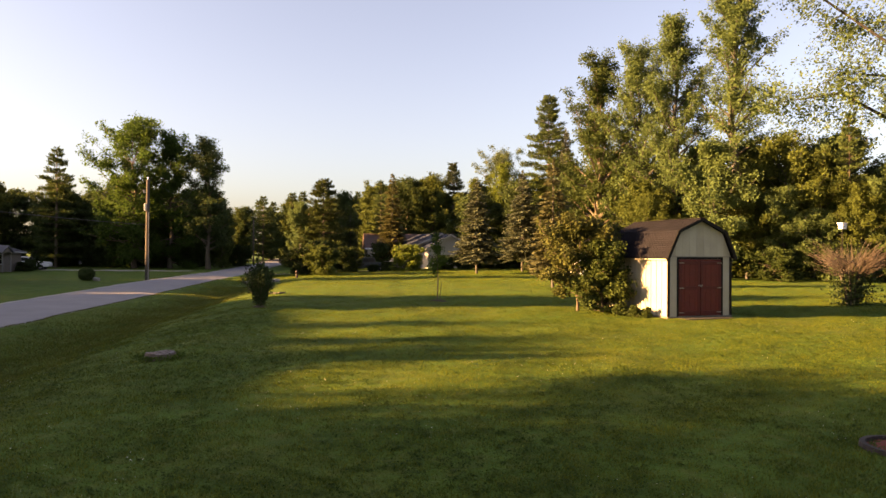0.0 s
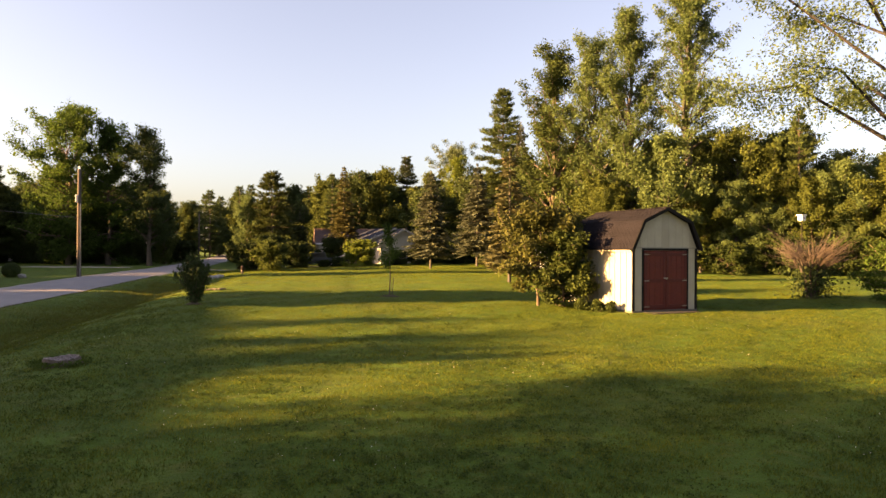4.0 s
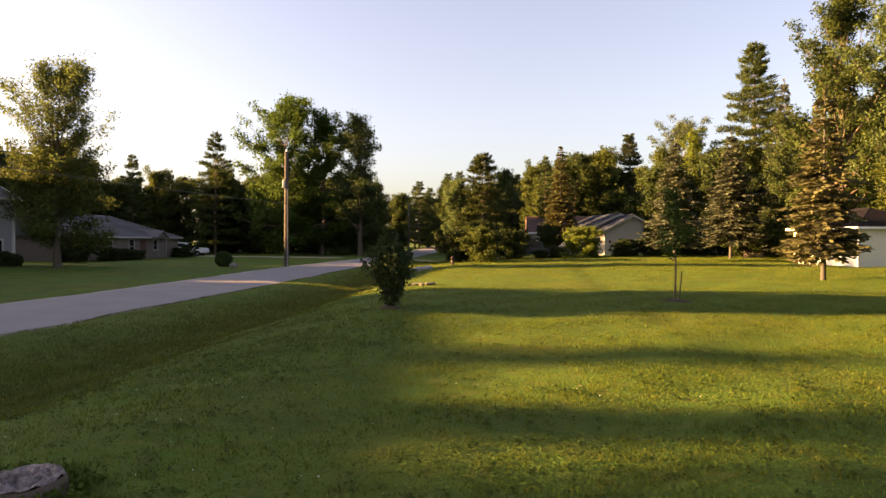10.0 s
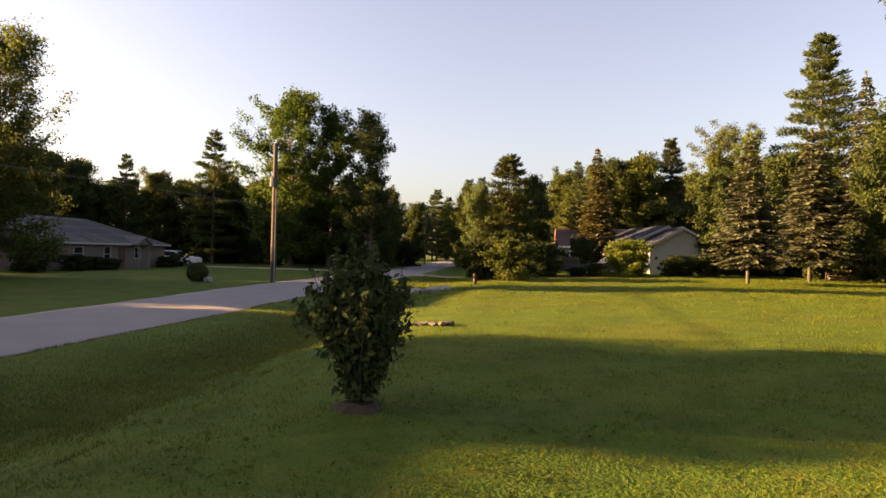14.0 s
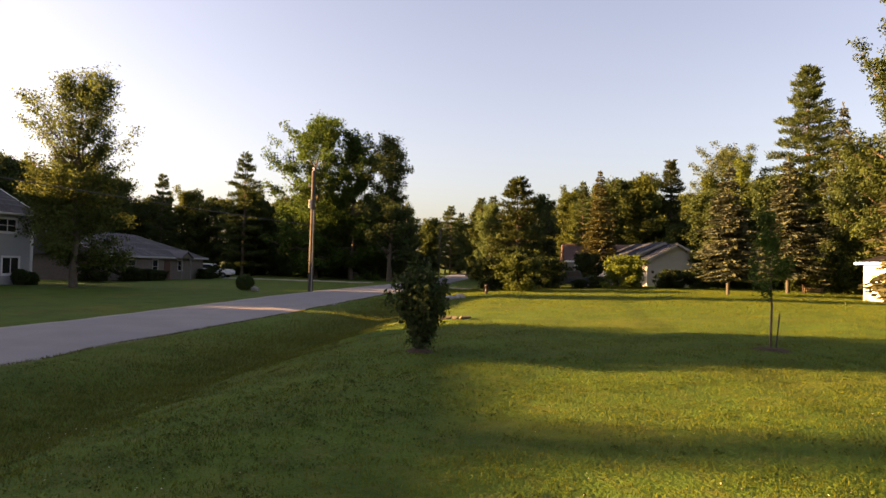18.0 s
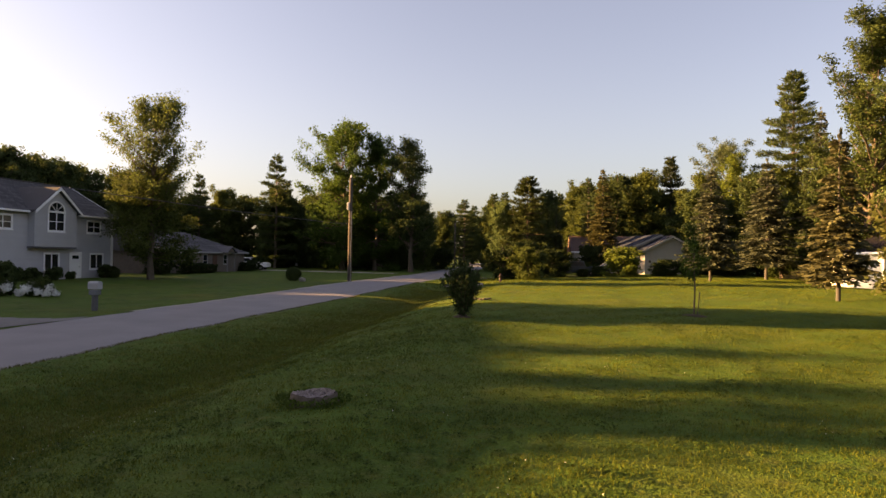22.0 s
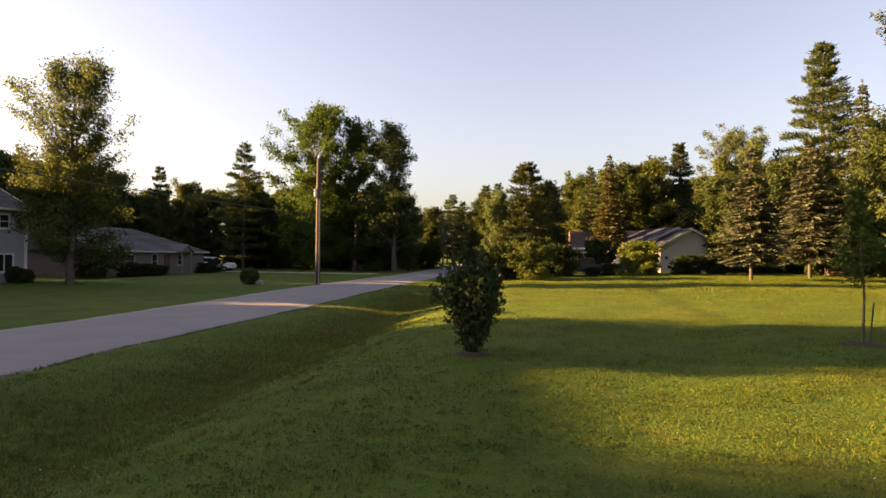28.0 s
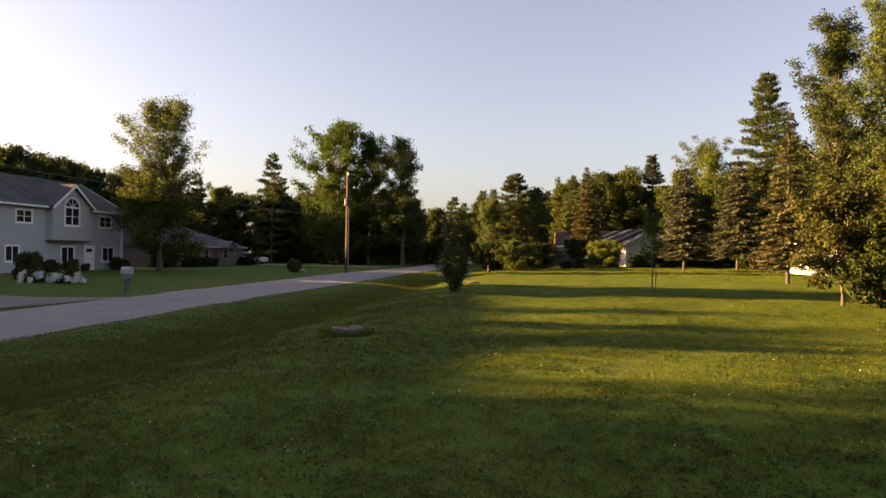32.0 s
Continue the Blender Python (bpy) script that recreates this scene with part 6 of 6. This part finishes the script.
# ---- firewood rack under the spruces ----
def firewood_rack(x, y, rz):
    g = random.Random(17)
    ob = thing("firewood_rack", pose(x, y, ground_at(x, y), 0, 0, rz), "low dark wooden rack with a few stacked logs", "firewood rack")
    W = mat("dark_weathered_wood", (0.07, 0.055, 0.045), (0.04, 0.03, 0.025), rough=0.9, scale=4, fine=30, bump=0.4)
    for px in (-0.72, 0.72):
        for py in (-0.16, 0.16):
            part("post", boxes((px - 0.035, py - 0.035, -0.1, px + 0.035, py + 0.035, 0.72), bevel=0.006), W, ob)
    for py in (-0.16, 0.16):
        for z in (0.08, 0.66):
            part("rail", boxes((-0.80, py - 0.02, z, 0.80, py + 0.02, z + 0.07), bevel=0.006), W, ob)
    LOG = mat("split_log", (0.26, 0.20, 0.14), (0.10, 0.08, 0.06), rough=0.9, scale=5, fine=30, bump=0.5, objrand=0.8)
    for i in range(16):
        r = g.uniform(0.05, 0.085)
        lx, lz = -0.58 + (i % 8) * 0.165 + g.uniform(-0.01, 0.01), 0.22 + (i // 8) * 0.16
        v, f = [], []
        tube(v, f, [(lx, -0.22, lz), (lx + g.uniform(-0.01, 0.01), 0.2, lz)][::-1], [r, r * 0.95], 8)
        f.append(tuple(range(8))[::-1])
        mesh_ob("log", v, f, LOG, ob)


firewood_rack(19.65, 69.9, 8)


# ---- grass blades and clover on the near lawn ----
def blades_mesh(name, v, material):
    """One mesh of thin triangles, a blade each."""
    n = len(v)
    me = bpy.data.meshes.new(name)
    me.vertices.add(3 * n)
    me.vertices.foreach_set("co", v.reshape(-1))
    me.loops.add(3 * n)
    me.loops.foreach_set("vertex_index", np.arange(3 * n, dtype=np.int32))
    me.polygons.add(n)
    me.polygons.foreach_set("loop_start", np.arange(0, 3 * n, 3, dtype=np.int32))
    me.update(calc_edges=True)
    me.materials.append(material)
    return new(name, me)


def lawn_cover():
    g = np.random.default_rng(123)
    ob = tagged(new("grass"), "short mown grass with clover on the lawn", "grass", kind="stuff")

    def scatter(n, y0, y1, power):
        y = y0 + (y1 - y0) * g.uniform(0, 1, n) ** power
        x = -1.0 + g.uniform(-1, 1, n) * (8.0 + (y - y0) * 0.8)
        keep = (x > -11.0) & (x < 30) & ~((x > 10.6) & (x < 14.6) & (y > 22.0) & (y < 26.5))
        edge = np.minimum((8.0 + (y - y0) * 0.8 - np.abs(x + 1.0)) / 2.5, np.minimum((y - y0) / 1.5, (y1 - y) / 5.0))
        keep &= g.uniform(0, 1, n) < edge
        x, y = x[keep], y[keep]
        return np.stack([x, y, ground_z(x, y)], -1)

    # blades: one thin triangle each
    p = scatter(1000000, 4.0, 36.0, 1.15)
    y = g.uniform(33, 76, 150000)
    x = g.uniform(-11, 30, 150000)
    far = np.stack([x, y, ground_z(x, y)], -1)
    p = np.concatenate([p, far])
    # uneven growth: thicker and thinner tufts
    lump = np.sin(p[:, 0] * 5.1 + 2 * np.sin(p[:, 1] * 3.3)) * np.sin(p[:, 1] * 6.1 + 2 * np.sin(p[:, 0] * 2.7)) + 0.5 * np.sin(p[:, 0] * 17.3 + p[:, 1] * 6.1 + 3 * np.sin(p[:, 1] * 9)) * np.sin(p[:, 1] * 14.2 - p[:, 0] * 7.7) + 0.5 * np.sin(p[:, 0] * 1.9 - p[:, 1] * 2.3)
    k = lump > g.uniform(-2.0, 0.4, len(p))
    p, lump = p[k], lump[k]
    n = len(p)
    a = g.uniform(0, 2 * math.pi, n)
    grow = np.clip((p[:, 1] - 30) / 20, 0, 1)
    ditch = np.clip((-6.5 - p[:, 0]) / 0.8, 0, 1) * np.clip((p[:, 0] + 10.2) / 1.2, 0, 1)
    h = g.uniform(0.018, 0.040, n) * (1 + 0.9 * grow) * (1.05 + 0.35 * lump) * (1 + 0.8 * ditch)
    w = g.uniform(0.003, 0.0065, n) * (1 + 1.6 * grow)
    side = np.stack([np.cos(a), np.sin(a), np.zeros(n)], -1)
    lean = np.stack([g.normal(0, 0.4, n), g.normal(0, 0.4, n), np.ones(n)], -1)
    v = np.empty((n, 3, 3))
    v[:, 0] = p - side * w[:, None]
    v[:, 1] = p + side * w[:, None]
    v[:, 2] = p + lean * h[:, None]
    o = tagged(blades_mesh("grass_blades", v, mat("grass_blade", (0.122, 0.140, 0.019), (0.040, 0.066, 0.009), rough=0.7, scale=0.35, fine=2.2, bump=0, spec=0.1, island=0.45, trans=0.45)), kind="stuff")
    o.parent = ob
    # longer, duller grass along the ditch
    n = 80000
    x, y = g.normal(-8.2, 1.0, n), g.uniform(6, 50, n)
    keep = ((-6.0 - x) / 1.4 > g.uniform(0, 1, n)) & (x > -10.4)
    x, y = x[keep], y[keep]
    # ragged tufts over the road's edge, and strips that the mower missed
    ty = g.uniform(6, 58, 9000)
    tx = road_mid(ty) + 2.84 + 0.07 * np.sin(ty * 3.1 + 2 * np.sin(ty * 1.3)) + g.normal(0, 0.07, len(ty))
    sy = g.uniform(7, 40, 9000)
    sx = g.choice([-5.7, -6.35, -6.9], len(sy)) + 0.12 * np.sin(sy * 0.5) + g.normal(0, 0.035, len(sy))
    broken = np.sin(sy * 1.9 + sx * 4) + np.sin(sy * 4.3 - sx * 3) > 0.5
    x, y = np.concatenate([x, tx, sx[broken]]), np.concatenate([y, ty, sy[broken]])
    p = np.stack([x, y, ground_z(x, y)], -1)
    n = len(p)
    a = g.uniform(0, 2 * math.pi, n)
    side = np.stack([np.cos(a), np.sin(a), np.zeros(n)], -1) * g.uniform(0.004, 0.009, (n, 1))
    tip = np.stack([g.normal(0, 0.45, n), g.normal(0, 0.45, n), np.ones(n)], -1) * g.uniform(0.025, 0.075, (n, 1))
    v = np.stack([p - side, p + side, p + tip], 1)
    o = blades_mesh("ditch_grass", v, mat("rank_grass", (0.115, 0.115, 0.026), (0.050, 0.060, 0.013), rough=0.8, scale=0.5, fine=3, bump=0, spec=0.1, island=0.4, trans=0.35))
    tagged(o, kind="stuff")
    o.parent = ob
    # clover and broad weeds: low domed tufts of small leaves, in drifts
    c = scatter(30000, 4.5, 29.0, 1.25)
    drift = np.sin(c[:, 0] * 1.7 + np.sin(c[:, 1] * 0.9) * 2) * np.sin(c[:, 1] * 1.3 + c[:, 0] * 0.6) + 0.5 * np.sin(c[:, 0] * 0.5 - c[:, 1] * 0.7)
    c = c[drift > g.uniform(-0.9, 0.8, len(c))]
    r = g.uniform(0.035, 0.13, (len(c), 1))
    k = g.integers(0, len(c), 140000)
    d = g.normal(size=(len(k), 3))
    d[:, 2] = np.abs(d[:, 2]) + 0.15
    d /= np.linalg.norm(d, axis=1)[:, None]
    q = c[k] + d * r[k] * g.uniform(0.5, 1.0, (len(k), 1)) * np.array([1.0, 1.0, 0.65])
    q[:, 2] += 0.012
    o = leaves_mesh("clover_leaves", q, 0.025, mat("clover_leaf", (0.058, 0.092, 0.014), (0.024, 0.046, 0.008), rough=0.8, scale=1, fine=6, bump=0, island=0.4, spec=0.1, trans=0.2), ob, g, aspect=1.1, normals=d * 0.9 + np.array([0, 0, 1.5]))
    tagged(o, kind="stuff")
    q = scatter(4200, 4.5, 24.0, 1.3)
    patch = np.sin(q[:, 0] * 0.8 + 1) * np.sin(q[:, 1] * 0.7 + q[:, 0] * 0.3)
    q = q[patch > 0.1]
    q[:, 2] += g.uniform(0.04, 0.07, len(q))
    o = leaves_mesh("clover_flowers", q, 0.015, mat("clover_flower", (0.5, 0.49, 0.42), (0.34, 0.34, 0.27), rough=0.8, bump=0), ob, g, aspect=1.0, normals=np.repeat(np.array([[0, 0, 0.8]]), len(q), 0))
    tagged(o, kind="stuff")


lawn_cover()
